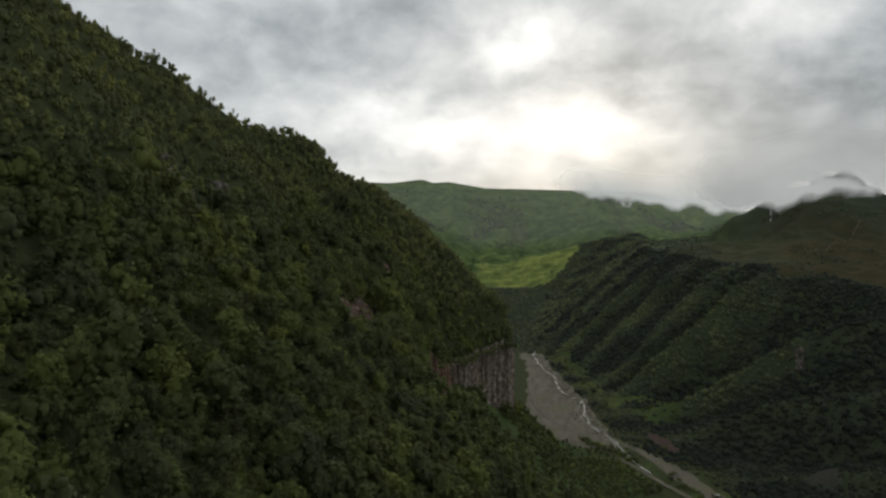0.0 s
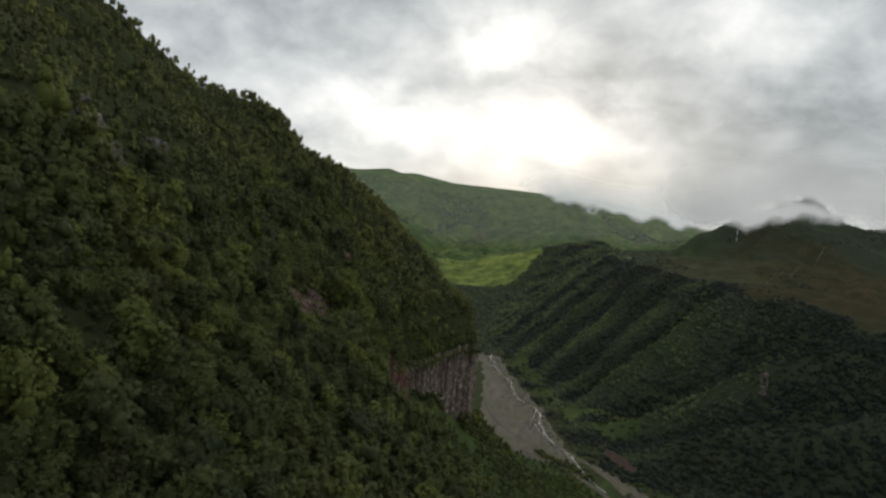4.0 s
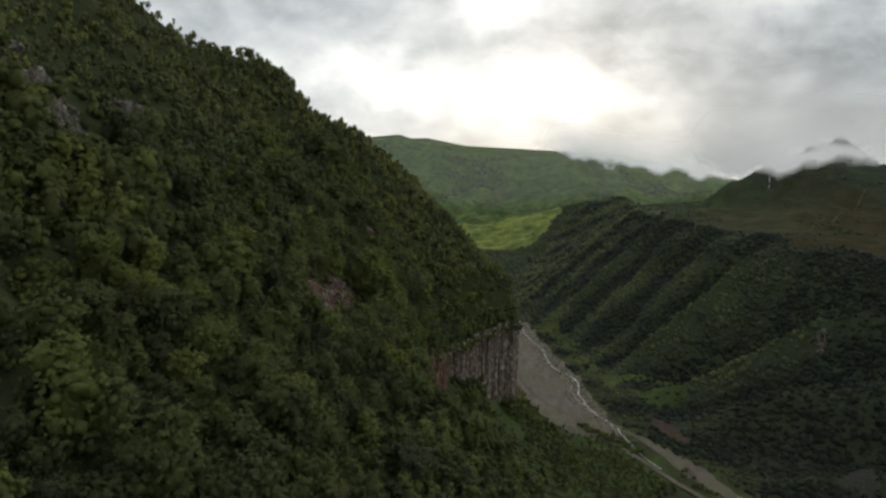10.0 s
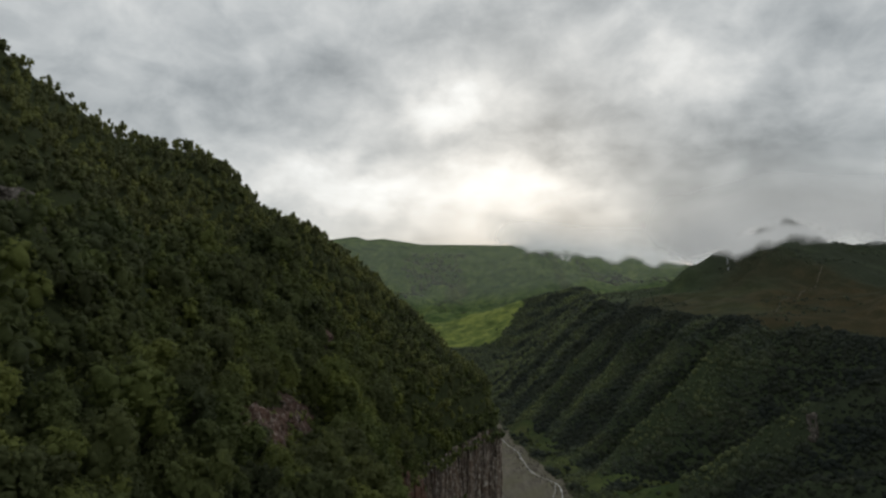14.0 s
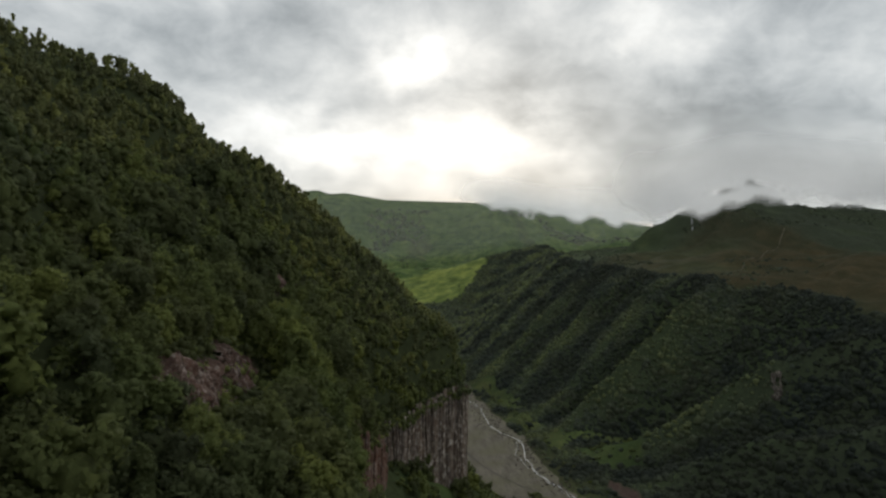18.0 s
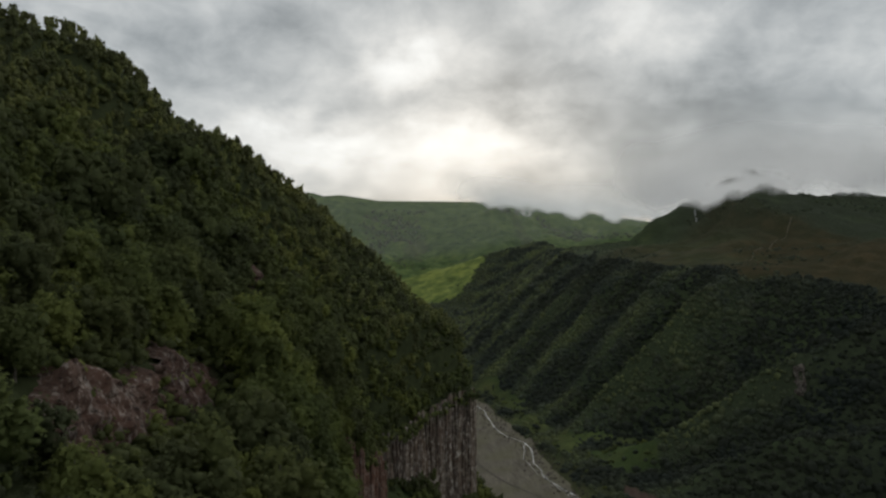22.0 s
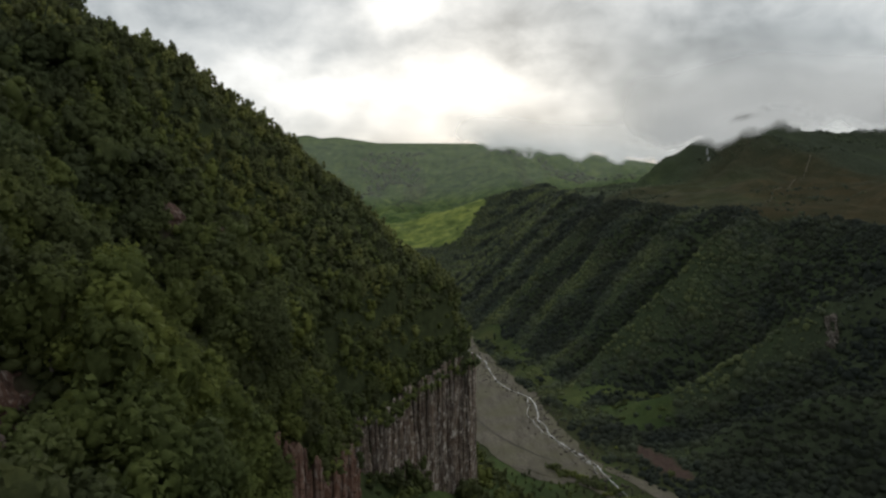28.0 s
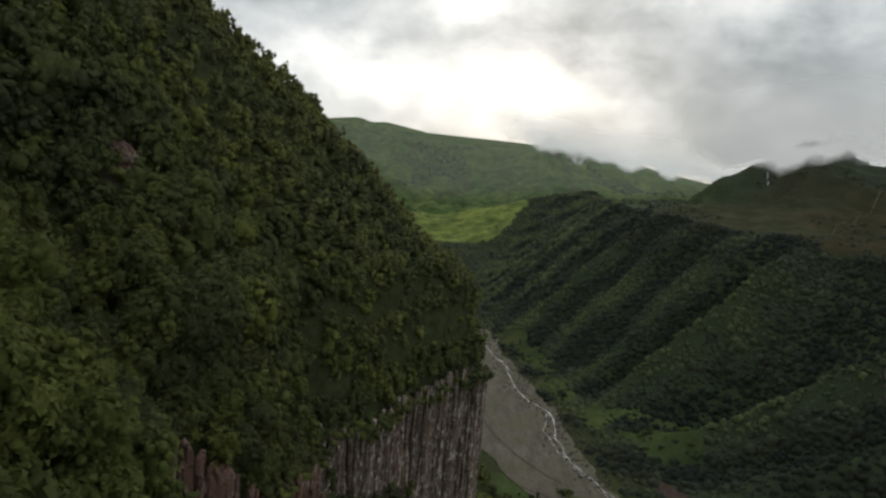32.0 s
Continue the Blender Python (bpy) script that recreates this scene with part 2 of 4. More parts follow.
def bark_material():
    m, nt, bsdf = material("bark")
    f = noise_fac(nt, 3.0, 5, 0.6, (1, 1, 0.25))
    nt.links.new(ramp(nt, f, [(0.3, (0.06, 0.048, 0.038)), (0.7, (0.22, 0.19, 0.16))]), bsdf.inputs["Base Color"])
    bsdf.inputs["Roughness"].default_value = 0.9
    bumped(nt, bsdf, f, 0.5, 0.05)
    return m


BARK = bark_material()


def ground_material():
    m, nt, bsdf = material("hillside_ground")
    fine, broad, vast = noise_fac(nt, 0.35, 6, 0.62), noise_fac(nt, 0.035, 5, 0.6), noise_fac(nt, 0.006, 4, 0.55)
    forest = ramp(nt, fine, [(0.3, (0.030, 0.037, 0.018)), (0.7, (0.064, 0.075, 0.034))])
    scrub = ramp(nt, fine, [(0.3, (0.026, 0.032, 0.022)), (0.7, (0.060, 0.072, 0.045))])
    grass = ramp(nt, broad, [(0.3, (0.054, 0.088, 0.036)), (0.5, (0.084, 0.126, 0.046)), (0.72, (0.128, 0.162, 0.062))])
    grass = mixed(nt, 0.6, grass, ramp(nt, vast, [(0.35, (0.55, 0.62, 0.6)), (0.5, (0.9, 0.92, 0.85)), (0.65, (1.3, 1.22, 1.05))]), "MULTIPLY")
    grass = mixed(nt, 0.5, grass, ramp(nt, fine, [(0.35, (0.58, 0.6, 0.55)), (0.65, (1.25, 1.22, 1.12))]), "MULTIPLY")
    mottle = ramp(nt, noise_fac(nt, 0.018, 8, 0.72), [(0.40, (0.48, 0.54, 0.55)), (0.5, (0.92, 0.94, 0.9)), (0.6, (1.4, 1.32, 1.15))])
    grass = mixed(nt, 0.55, grass, mottle, "MULTIPLY")
    brown = ramp(nt, broad, [(0.3, (0.036, 0.038, 0.020)), (0.5, (0.053, 0.047, 0.026)), (0.72, (0.082, 0.064, 0.036))])
    brown = mixed(nt, 0.7, brown, ramp(nt, fine, [(0.35, (0.6, 0.62, 0.55)), (0.65, (1.2, 1.16, 1.1))]), "MULTIPLY")
    bright = mixed(nt, 0.9, ramp(nt, broad, [(0.3, (0.12, 0.155, 0.044)), (0.7, (0.22, 0.255, 0.078))]), mottle, "MULTIPLY")
    bare = ramp(nt, fine, [(0.3, (0.050, 0.034, 0.028)), (0.7, (0.11, 0.075, 0.062))])
    col = mixed(nt, attribute(nt, "scrub"), forest, scrub)
    col = mixed(nt, attribute(nt, "meadow"), col, grass)
    col = mixed(nt, attribute(nt, "brown"), col, brown)
    col = mixed(nt, attribute(nt, "bright"), col, bright)
    col = mixed(nt, attribute(nt, "bare"), col, bare)
    col = mixed(nt, attribute(nt, "scree"), col, ramp(nt, fine, [(0.3, (0.036, 0.036, 0.029)), (0.7, (0.066, 0.064, 0.052))]))
    nt.links.new(col, bsdf.inputs["Base Color"])
    bsdf.inputs["Roughness"].default_value = 1.0
    bsdf.inputs["Specular IOR Level"].default_value = 0.03
    bumped(nt, bsdf, fine, 0.5, 0.8)
    return m


GROUND = ground_material()


def rock_material(name, dark, mid, light, rust, lichen=0.25):
    m, nt, bsdf = material(name)
    f = noise_fac(nt, 0.5, 6, 0.68, (1, 1, 0.4))
    col = ramp(nt, f, [(0.25, dark), (0.5, mid), (0.75, light)])
    col = mixed(nt, ramp(nt, noise_fac(nt, 0.12, 4), [(0.45, (0, 0, 0)), (0.65, (0.8, 0.8, 0.8))]), col, rust, "MIX")
    spots = ramp(nt, noise_fac(nt, 0.75, 5, 0.72, (1, 1, 0.4)), [(0.53, (0, 0, 0)), (0.63, (lichen, lichen, lichen))])
    col = mixed(nt, spots, col, (0.58, 0.53, 0.48))
    small = ramp(nt, noise_fac(nt, 1.8, 4, 0.7, (1, 1, 0.5)), [(0.60, (0, 0, 0)), (0.66, (lichen, lichen, lichen))])
    col = mixed(nt, small, col, (0.40, 0.36, 0.32))
    cracks = ramp(nt, noise_fac(nt, 0.6, 5, 0.7, (1, 1, 1.8)), [(0.36, (0.25, 0.24, 0.23)), (0.46, (1, 1, 1))])
    col = mixed(nt, 0.9, col, cracks, "MULTIPLY")
    info = nt.nodes.new("ShaderNodeObjectInfo")
    col = mixed(nt, 0.8, col, ramp(nt, info.outputs["Random"], [(0.0, (0.6, 0.58, 0.58)), (1.0, (1.3, 1.25, 1.2))]), "MULTIPLY")
    nt.links.new(col, bsdf.inputs["Base Color"])
    bsdf.inputs["Roughness"].default_value = 0.88
    bumped(nt, bsdf, noise_fac(nt, 2.2, 6, 0.65), 0.6, 0.25)
    return m


BASALT = rock_material("columnar_basalt", (0.046, 0.036, 0.030), (0.150, 0.118, 0.095), (0.34, 0.285, 0.235), (0.15, 0.106, 0.078), 1.0)
RED_ROCK = rock_material("reddish_rock", (0.024, 0.016, 0.012), (0.078, 0.047, 0.036), (0.165, 0.110, 0.085), (0.095, 0.050, 0.036), 0.35)
RUST_ROCK = rock_material("rusty_basalt", (0.046, 0.029, 0.023), (0.160, 0.096, 0.074), (0.31, 0.205, 0.160), (0.16, 0.084, 0.058), 0.4)
PALE_ROCK = rock_material("pale_rock", (0.050, 0.045, 0.039), (0.11, 0.098, 0.085), (0.22, 0.20, 0.175), (0.09, 0.074, 0.060), 0.4)


def gravel_material():
    m, nt, bsdf = material("river_gravel")
    f, g = noise_fac(nt, 0.5, 7, 0.7), noise_fac(nt, 0.03, 4, 0.55)
    col = ramp(nt, f, [(0.3, (0.078, 0.068, 0.052)), (0.5, (0.122, 0.108, 0.085)), (0.7, (0.185, 0.165, 0.135))])
    streak = noise_fac(nt, 0.12, 6, 0.65, (1, 0.22, 1))
    col = mixed(nt, 0.9, col, ramp(nt, streak, [(0.36, (0.62, 0.62, 0.58)), (0.5, (1.0, 0.98, 0.94)), (0.66, (1.3, 1.27, 1.2))]), "MULTIPLY")
    col = mixed(nt, ramp(nt, g, [(0.40, (0, 0, 0)), (0.62, (0.75, 0.75, 0.75))]), col, (0.112, 0.104, 0.060))
    nt.links.new(col, bsdf.inputs["Base Color"])
    bsdf.inputs["Roughness"].default_value = 0.95
    bumped(nt, bsdf, f, 0.6, 0.4)
    return m


GRAVEL = gravel_material()


def water_material():
    m, nt, bsdf = material("stream_water")
    f = noise_fac(nt, 0.4, 6, 0.7, (1, 0.4, 1))
    nt.links.new(ramp(nt, f, [(0.42, (0.14, 0.14, 0.13)), (0.5, (0.5, 0.51, 0.505)), (0.58, (0.92, 0.93, 0.93))]), bsdf.inputs["Base Color"])
    bsdf.inputs["Roughness"].default_value = 0.45
    bsdf.inputs["Specular IOR Level"].default_value = 0.3
    bumped(nt, bsdf, f, 0.4, 0.15)
    return m


WATER = water_material()


def cloud_material(name, low, top, body):
    m, nt, bsdf = material(name)
    nt.nodes.remove(bsdf)
    dif, tr, clear = (nt.nodes.new(k) for k in ("ShaderNodeBsdfDiffuse", "ShaderNodeBsdfTranslucent", "ShaderNodeBsdfTransparent"))
    # own: added emission that stands in for light scattered inside the cloud
    own, all_light = nt.nodes.new("ShaderNodeEmission"), nt.nodes.new("ShaderNodeAddShader")
    own.inputs["Strength"].default_value = 1.0
    for s in (dif, tr):
        s.inputs["Color"].default_value = (body, body * 1.015, body * 1.03, 1)
    half = nt.nodes.new("ShaderNodeMixShader")
    half.inputs[0].default_value = 0.5
    nt.links.new(dif.outputs[0], half.inputs[1])
    nt.links.new(tr.outputs[0], half.inputs[2])
    f = noise_fac(nt, 0.009, 5, 0.48)
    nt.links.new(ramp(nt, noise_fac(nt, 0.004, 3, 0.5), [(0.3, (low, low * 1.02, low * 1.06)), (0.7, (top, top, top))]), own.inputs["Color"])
    fac = nt.nodes.new("ShaderNodeMath")
    fac.operation = "ADD"
    ragged = nt.nodes.new("ShaderNodeMath")
    ragged.operation = "MULTIPLY_ADD"
    ragged.inputs[2].default_value = 0.5
    middle = nt.nodes.new("ShaderNodeMath")
    middle.operation, middle.inputs[1].default_value = "SUBTRACT", 0.5
    nt.links.new(f, middle.inputs[0])
    nt.links.new(middle.outputs[0], ragged.inputs[0])
    nt.links.new(attribute(nt, "wisp"), ragged.inputs[1])
    nt.links.new(ragged.outputs[0], fac.inputs[0])
    nt.links.new(attribute(nt, "dense"), fac.inputs[1])
    cover = ramp(nt, fac.outputs[0], [(0.5, (0, 0, 0)), (0.88, (1, 1, 1))])
    part_cover = nt.nodes.new("ShaderNodeMath")
    part_cover.operation = "MULTIPLY"
    nt.links.new(cover, part_cover.inputs[0])
    nt.links.new(attribute(nt, "thin"), part_cover.inputs[1])
    mix = nt.nodes.new("ShaderNodeMixShader")
    nt.links.new(part_cover.outputs[0], mix.inputs[0])
    nt.links.new(clear.outputs[0], mix.inputs[1])
    nt.links.new(half.outputs[0], all_light.inputs[0])
    nt.links.new(own.outputs[0], all_light.inputs[1])
    nt.links.new(all_light.outputs[0], mix.inputs[2])
    nt.links.new(mix.outputs[0], nt.nodes["Material Output"].inputs["Surface"])
    return m


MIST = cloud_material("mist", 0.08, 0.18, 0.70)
# the same mist with more emission, to sit against the bright sky
FAR_MIST = cloud_material("glowing_mist", 0.12, 0.26, 0.8)

# ------------------------------------------------------------------ the lie of the land
SLOPE, SHELF = 0.97, 127.0
CREST_X = (-600, -300, -235, -213, -200, -178, -151, -136, -125, -102, -73, -44, -24, -8, 5, 40)
CREST_Y = (100, 330, 395, 417, 430, 458, 488, 511, 528, 560, 588, 572, 556, 543, 532, 520)
CREST_Z = (560, 380, 341, 330, 314, 294, 292, 283, 268, 260, 234, 205, 183, 173, 162, 130)
# the outcrops of bare rock on the forested slope: centre, half length along y, half height
OUTCROPS = [(-70, 301, 21, 3.6), (-70, 335, 12, 4.0), (-125, 290, 7, 5.0), (-125, 250, 12, 4.0), (-71, 455, 5, 3.0), (-78, 436, 4, 2.5)]


def slope_plane(x):
    return SHELF - SLOPE * x


def edge_x(y):
    """The rim of the basalt cliff in plan."""
    return np.interp(y, (290, 318, 345, 352, 360, 384, 391, 400, 408, 448, 456, 466, 474, 490, 505, 524, 534, 545, 560, 700), (-34, -40, -41, -48, -45, -44, -53, -53, -42, -38, -43, -41, -32, -23, -12, 2, 6, 3, -10, -190))


def rim_z(y):
    """How high the rim of the cliff lies."""
    return np.interp(y, (300, 330, 352, 378, 389, 402, 412, 448, 466, 480, 505, 530, 560, 640), (156, 150, 146, 149, 162, 160, 147, 143, 139, 136, 138, 139, 136, 110))


def upper_left(x, y):
    u = y - np.interp(x, CREST_X, CREST_Y)
    rise = (np.interp(x, CREST_X, CREST_Z) - slope_plane(x)) * smooth(-140, -15, u)
    gully = -15 * np.exp(-((y - 402 + 0.75 * (x + 74)) / 15.0) ** 2) * smooth(-120, -80, x)
    rough = 5.5 * fractal(x, y, 55, 3) + 4.0 * fractal(x, y, 20, 5, 3)
    along = y + 0.25 * x + 14 * value_noise(x / 60, y / 60, 91)
    fold = (np.abs(value_noise(along / 27.0, x / 150.0, 92)) - 0.42) * 11 + (np.abs(value_noise(along / 12.0, x / 70.0, 94)) - 0.42) * 4.5
    fold = fold * smooth(-5, -45, u) * smooth(2, 25, edge_x(y) - x) * smooth(20, 90, y)
    z = slope_plane(x) + rise + gully + rough + fold - np.maximum(u, 0) * 1.25
    for cx, cy, half, high in OUTCROPS:
        wall = smooth(half + 2.5, half - 1.5, np.abs(y - cy)) * np.exp(-((x - cx) / 9.0) ** 2) * (1 + 0.5 * value_noise(x * 0 + cx, y / 4.0, 88))
        z = z - 0.85 * high * np.tanh((x - cx - 0.9 * value_noise(y / 5.0, x * 0, 89)) / 1.4) * wall
    lip = smooth(np.interp(y, (480, 512), (11, 7)), 0, edge_x(y) - x) * smooth(300, 335, y) * smooth(620, 580, y)
    return z + (rim_z(y) + 0.4 * rough - z) * lip


def lower_left(x, y):
    cut = 37 * smooth(285, 345, y)
    back = np.maximum(y - 590, 0) * 0.5
    hollow = 7 * np.exp(-((y - 430) / 30.0) ** 2) * smooth(30, 6, x - edge_x(y))
    return slope_plane(x) - cut - back - hollow + 2.5 * fractal(x, y, 40, 9)


def cliff_side(x, y):
    """1 on the mountain's side of the cliff's rim, 0 below it."""
    e = edge_x(y)
    within = smooth(300, 335, y)
    return np.where(y < 300, 1.0, smooth(e + 1.2 + 14 * (1 - within), e - 1.2 - 14 * (1 - within), x))


def left_height(x, y):
    k = cliff_side(x, y)
    return upper_left(x, y) * k + lower_left(x, y) * (1 - k)


def foot_x(y):
    """The foot of the slopes across the river."""
    return np.interp(y, (200, 400, 590, 660, 750, 850, 1000, 1235, 1500, 1800, 2100, 2400, 2620, 2750), (420, 320, 215, 185, 140, 128, 108, 78, 60, 90, 150, 260, 400, 600))


def shoulder_x(y):
    return np.interp(y, (200, 500, 800, 1000, 1200, 1500, 2000, 2620, 2750), (800, 620, 470, 400, 345, 300, 400, 560, 760))


def across(x, y):
    """How far up the slopes across the river: 0 at their foot, 1 at the edge of the high pasture."""
    return (x - foot_x(y)) / (shoulder_x(y) - foot_x(y))


def fan(x, y):
    """The line of fall: the ribs near the river bend lean away up the valley, those farther on lean back."""
    return y - np.interp(y, (800, 1050), (-0.35, 0.45)) * (x - 250)


def spur_line(x, y):
    """1 along the ribs that run down the slopes across the river, 0 in the gullies between them."""
    bend = fan(x, y) + 24 * value_noise(x / 120, y / 120, 41) + 7 * value_noise(x / 45, y / 45, 43)
    return 1 - np.abs(np.mod((bend + 29.5) / 115.0, 1.0) * 2 - 1) ** 0.85


def right_height(x, y):
    k = across(x, y)
    top = np.interp(y, (500, 800, 1000, 1300, 1700, 2620, 2750), (132, 146, 160, 178, 186, 182, 110))
    toe = np.interp(y, (700, 1000, 1250), (0.17, 0.13, 0.0))
    kk = np.clip((k - toe) / (1 - toe), 0, 1)
    z = top * (0.62 * kk + 0.38 * kk * kk * (3 - 2 * kk)) + 9 * np.clip(k / 0.17, 0, 1)
    spur = spur_line(x, y)
    z = z + 84 * np.interp(fan(x, y), (780, 850, 910, 1000, 1050, 1300), (0.45, 0.7, 1.0, 1.0, 0.26, 0.14)) * (spur - 0.56) * smooth(0.06, 0.4, k) * smooth(1.02, 0.6, k)
    small = np.abs(value_noise(fan(x, y) / 23.0 + 0.5 * value_noise(x / 50, y / 50, 27), x / 170.0, 28))
    z = z + 11 * (small - 0.45) * smooth(0.08, 0.3, k) * smooth(1.1, 0.85, k)
    over = np.maximum(x - shoulder_x(y), 0)
    z = z + 0.09 * np.minimum(over, 250)
    crest = np.interp(x, (415, 475, 525, 595, 672, 730, 830, 1020, 1400, 2200), (195, 226, 264, 298, 322, 322, 318, 314, 300, 220)) + 5 * fractal(x, x * 0, 70, 44, 4)
    w = y - 1640 - 0.12 * (x - 640)
    side = np.abs(value_noise((x + 0.25 * w) / 42, w / 260, 45)) + 0.5 * np.abs(value_noise((x + 0.25 * w) / 19, w / 120, 46))
    ridge = crest - np.where(w < 0, 0.30, 0.5) * np.abs(w) + 15 * (side - 0.5) * smooth(0, 60, np.abs(w))
    back = 150 + (250 + 70 * fractal(x, y, 90, 49, 4)) * np.exp(-(((x - 950) / 210.0) ** 2 + ((y - 2040) / 150.0) ** 2))
    z = np.where(over > 0, np.maximum(z, np.maximum(ridge, back * smooth(0, 160, over))), z)
    z = z + 13 * fractal(x, y, 95, 21, 5) * smooth(0.1, 0.4, k) * (1 - 0.55 * smooth(1.0, 1.3, k)) + 11 * (0.3 - np.abs(fractal(x, y, 70, 23, 5))) * smooth(0.95, 1.3, k)
    down = np.abs(value_noise((0.8 * y - 0.6 * x) / 48, (0.8 * x + 0.6 * y) / 300, 47)) + 0.5 * np.abs(value_noise((0.8 * y - 0.6 * x) / 21, (0.8 * x + 0.6 * y) / 140, 48))
    z = z + 12 * (down - 0.5) * smooth(20, 160, over)
    return np.where(k > 0, z, 0)


def far_height(x, y):
    crest = np.interp(x, (-2500, -800, -583, -500, -404, -136, 516, 867, 1456, 3000), (520, 470, 492, 470, 478, 440, 428, 420, 330, 120))
    k = np.clip((y - 2000) / 2400.0, 0, 1.15)
    z = crest * (0.62 * k + 0.38 * k * k) + 150 * (fractal(x, y, 560, 31, 5) - 0.15 + 0.25 * np.abs(value_noise(x / 230, y / 420, 37))) * smooth(0.03, 0.4, k) * smooth(1.0, 0.84, k)
    z = z + 52 * (0.35 - np.abs(fractal(x, y, 210, 35, 5))) * smooth(0.03, 0.3, k) * smooth(1.03, 0.95, k)
    lea = 92 + 0.30 * (x - 30) + 0.27 * (y - 2500) - 0.75 * np.maximum(y - 2585 + 0.15 * x, 0) + 8 * fractal(x, y, 140, 73)
    return np.maximum(np.maximum(z, lea * smooth(-420, -200, x) * smooth(720, 440, x)), 0.045 * np.clip(y - 1320, 0, 900) * smooth(-400, -100, x))


def height(x, y):
    x, y = np.asarray(x, float), np.asarray(y, float)
    z = np.maximum(left_height(x, y), right_height(x, y))
    return np.maximum(np.maximum(z, far_height(x, y)), 0.0)


def on_outcrop(x, y, room=1.5, below=0.0):
    hit = np.zeros(len(x), bool)
    for cx, cy, half, high in OUTCROPS:
        reach = high + room if room > 0 else 2.2
        hit |= (np.abs(y - cy) < half + 1) & (x > cx - reach) & (x < cx + reach)
        hit |= (np.abs(y - cy + 2) < half + 3) & (x > cx) & (x < cx + high + below)
    return hit


def earth_bank(x, y):
    """1 on the slipped bank by the river and on the bare scar, where nothing grows."""
    wob = 0.5 * fractal(x, y, 14, 58)
    slip = ((x - 170 + 0.25 * (y - 740)) / 9.0) ** 2 + ((y - 740) / 36.0) ** 2 + wob
    scar = ((x - 204) ** 2 + (y - 1182) ** 2) / 30.0**2 + ((right_height(x, y) - 110) / 7.0) ** 2 + 1.2 * wob
    return smooth(1.1, 0.7, np.minimum(slip, scar))


def scree_fan(x, y):
    """1 on the grey fan of scree that widens downhill to the valley floor."""
    down = ((315 - x) * 47 + (656 - y) * 52) / 70.1
    off = ((315 - x) * 52 - (656 - y) * 47) / 70.1
    half = 0.4 + 0.19 * np.clip(down, 0, 80) + 1.5 * fractal(x, y, 12, 58)
    return smooth(1.1, 0.85, np.abs(off) / half) * smooth(-4, 6, down) * smooth(70, 60, down + 4 * fractal(x, y, 15, 59))


def grassy(x, y):
    """1 on the open grass across the river: the terrace above the slipped bank and the rib that climbs from it."""
    wob = 0.7 * fractal(x, y, 24, 51)
    rib = smooth(1.2, 0.7, np.abs(y - 910 + 0.36 * (x - 179)) / np.interp(x, (140, 200, 300, 340), (8, 6, 3.5, 2)) + wob) * smooth(135, 150, x) * smooth(345, 300, x)
    terrace = smooth(1.1, 0.75, ((x - 186) / 34.0) ** 2 + ((y - 848) / 42.0) ** 2 + 1.6 * wob)
    low = smooth(1.1, 0.75, ((x - 148) / 17.0) ** 2 + ((y - 908) / 24.0) ** 2 + 1.6 * wob)
    strip_ = smooth(1.1, 0.6, np.abs(x - foot_x(y) - 17) / 13.0 + 1.8 * wob) * smooth(930, 985, y) * smooth(1260, 1200, y)
    return np.maximum(np.maximum(rib, terrace), np.maximum(low, strip_))


def track_x(y):
    return np.interp(y, (480, 540, 585, 626, 664, 714, 735, 755), (215, 186, 162, 142, 128, 104, 84, 60))


def far_wood(x, y):
    """1 where woods cover the ground between the river's bend and the bright meadow."""
    wob = 45 * fractal(x, y, 130, 71)
    field = smooth(2215, 2265, y + wob) * smooth(175, 145, x - 0.42 * (y - 2250) + wob)
    return smooth(1255, 1300, y) * smooth(2700, 2640, y) * smooth(-330, -280, x) * (1 - field)


def steps(*spans):
    """Rows of a grid: spans of (start, end, step) on end."""
    out = []
    for a, b, d in spans:
        out.append(np.linspace(a, b, max(1, round((b - a) / d)), endpoint=False))
    return np.concatenate(out)


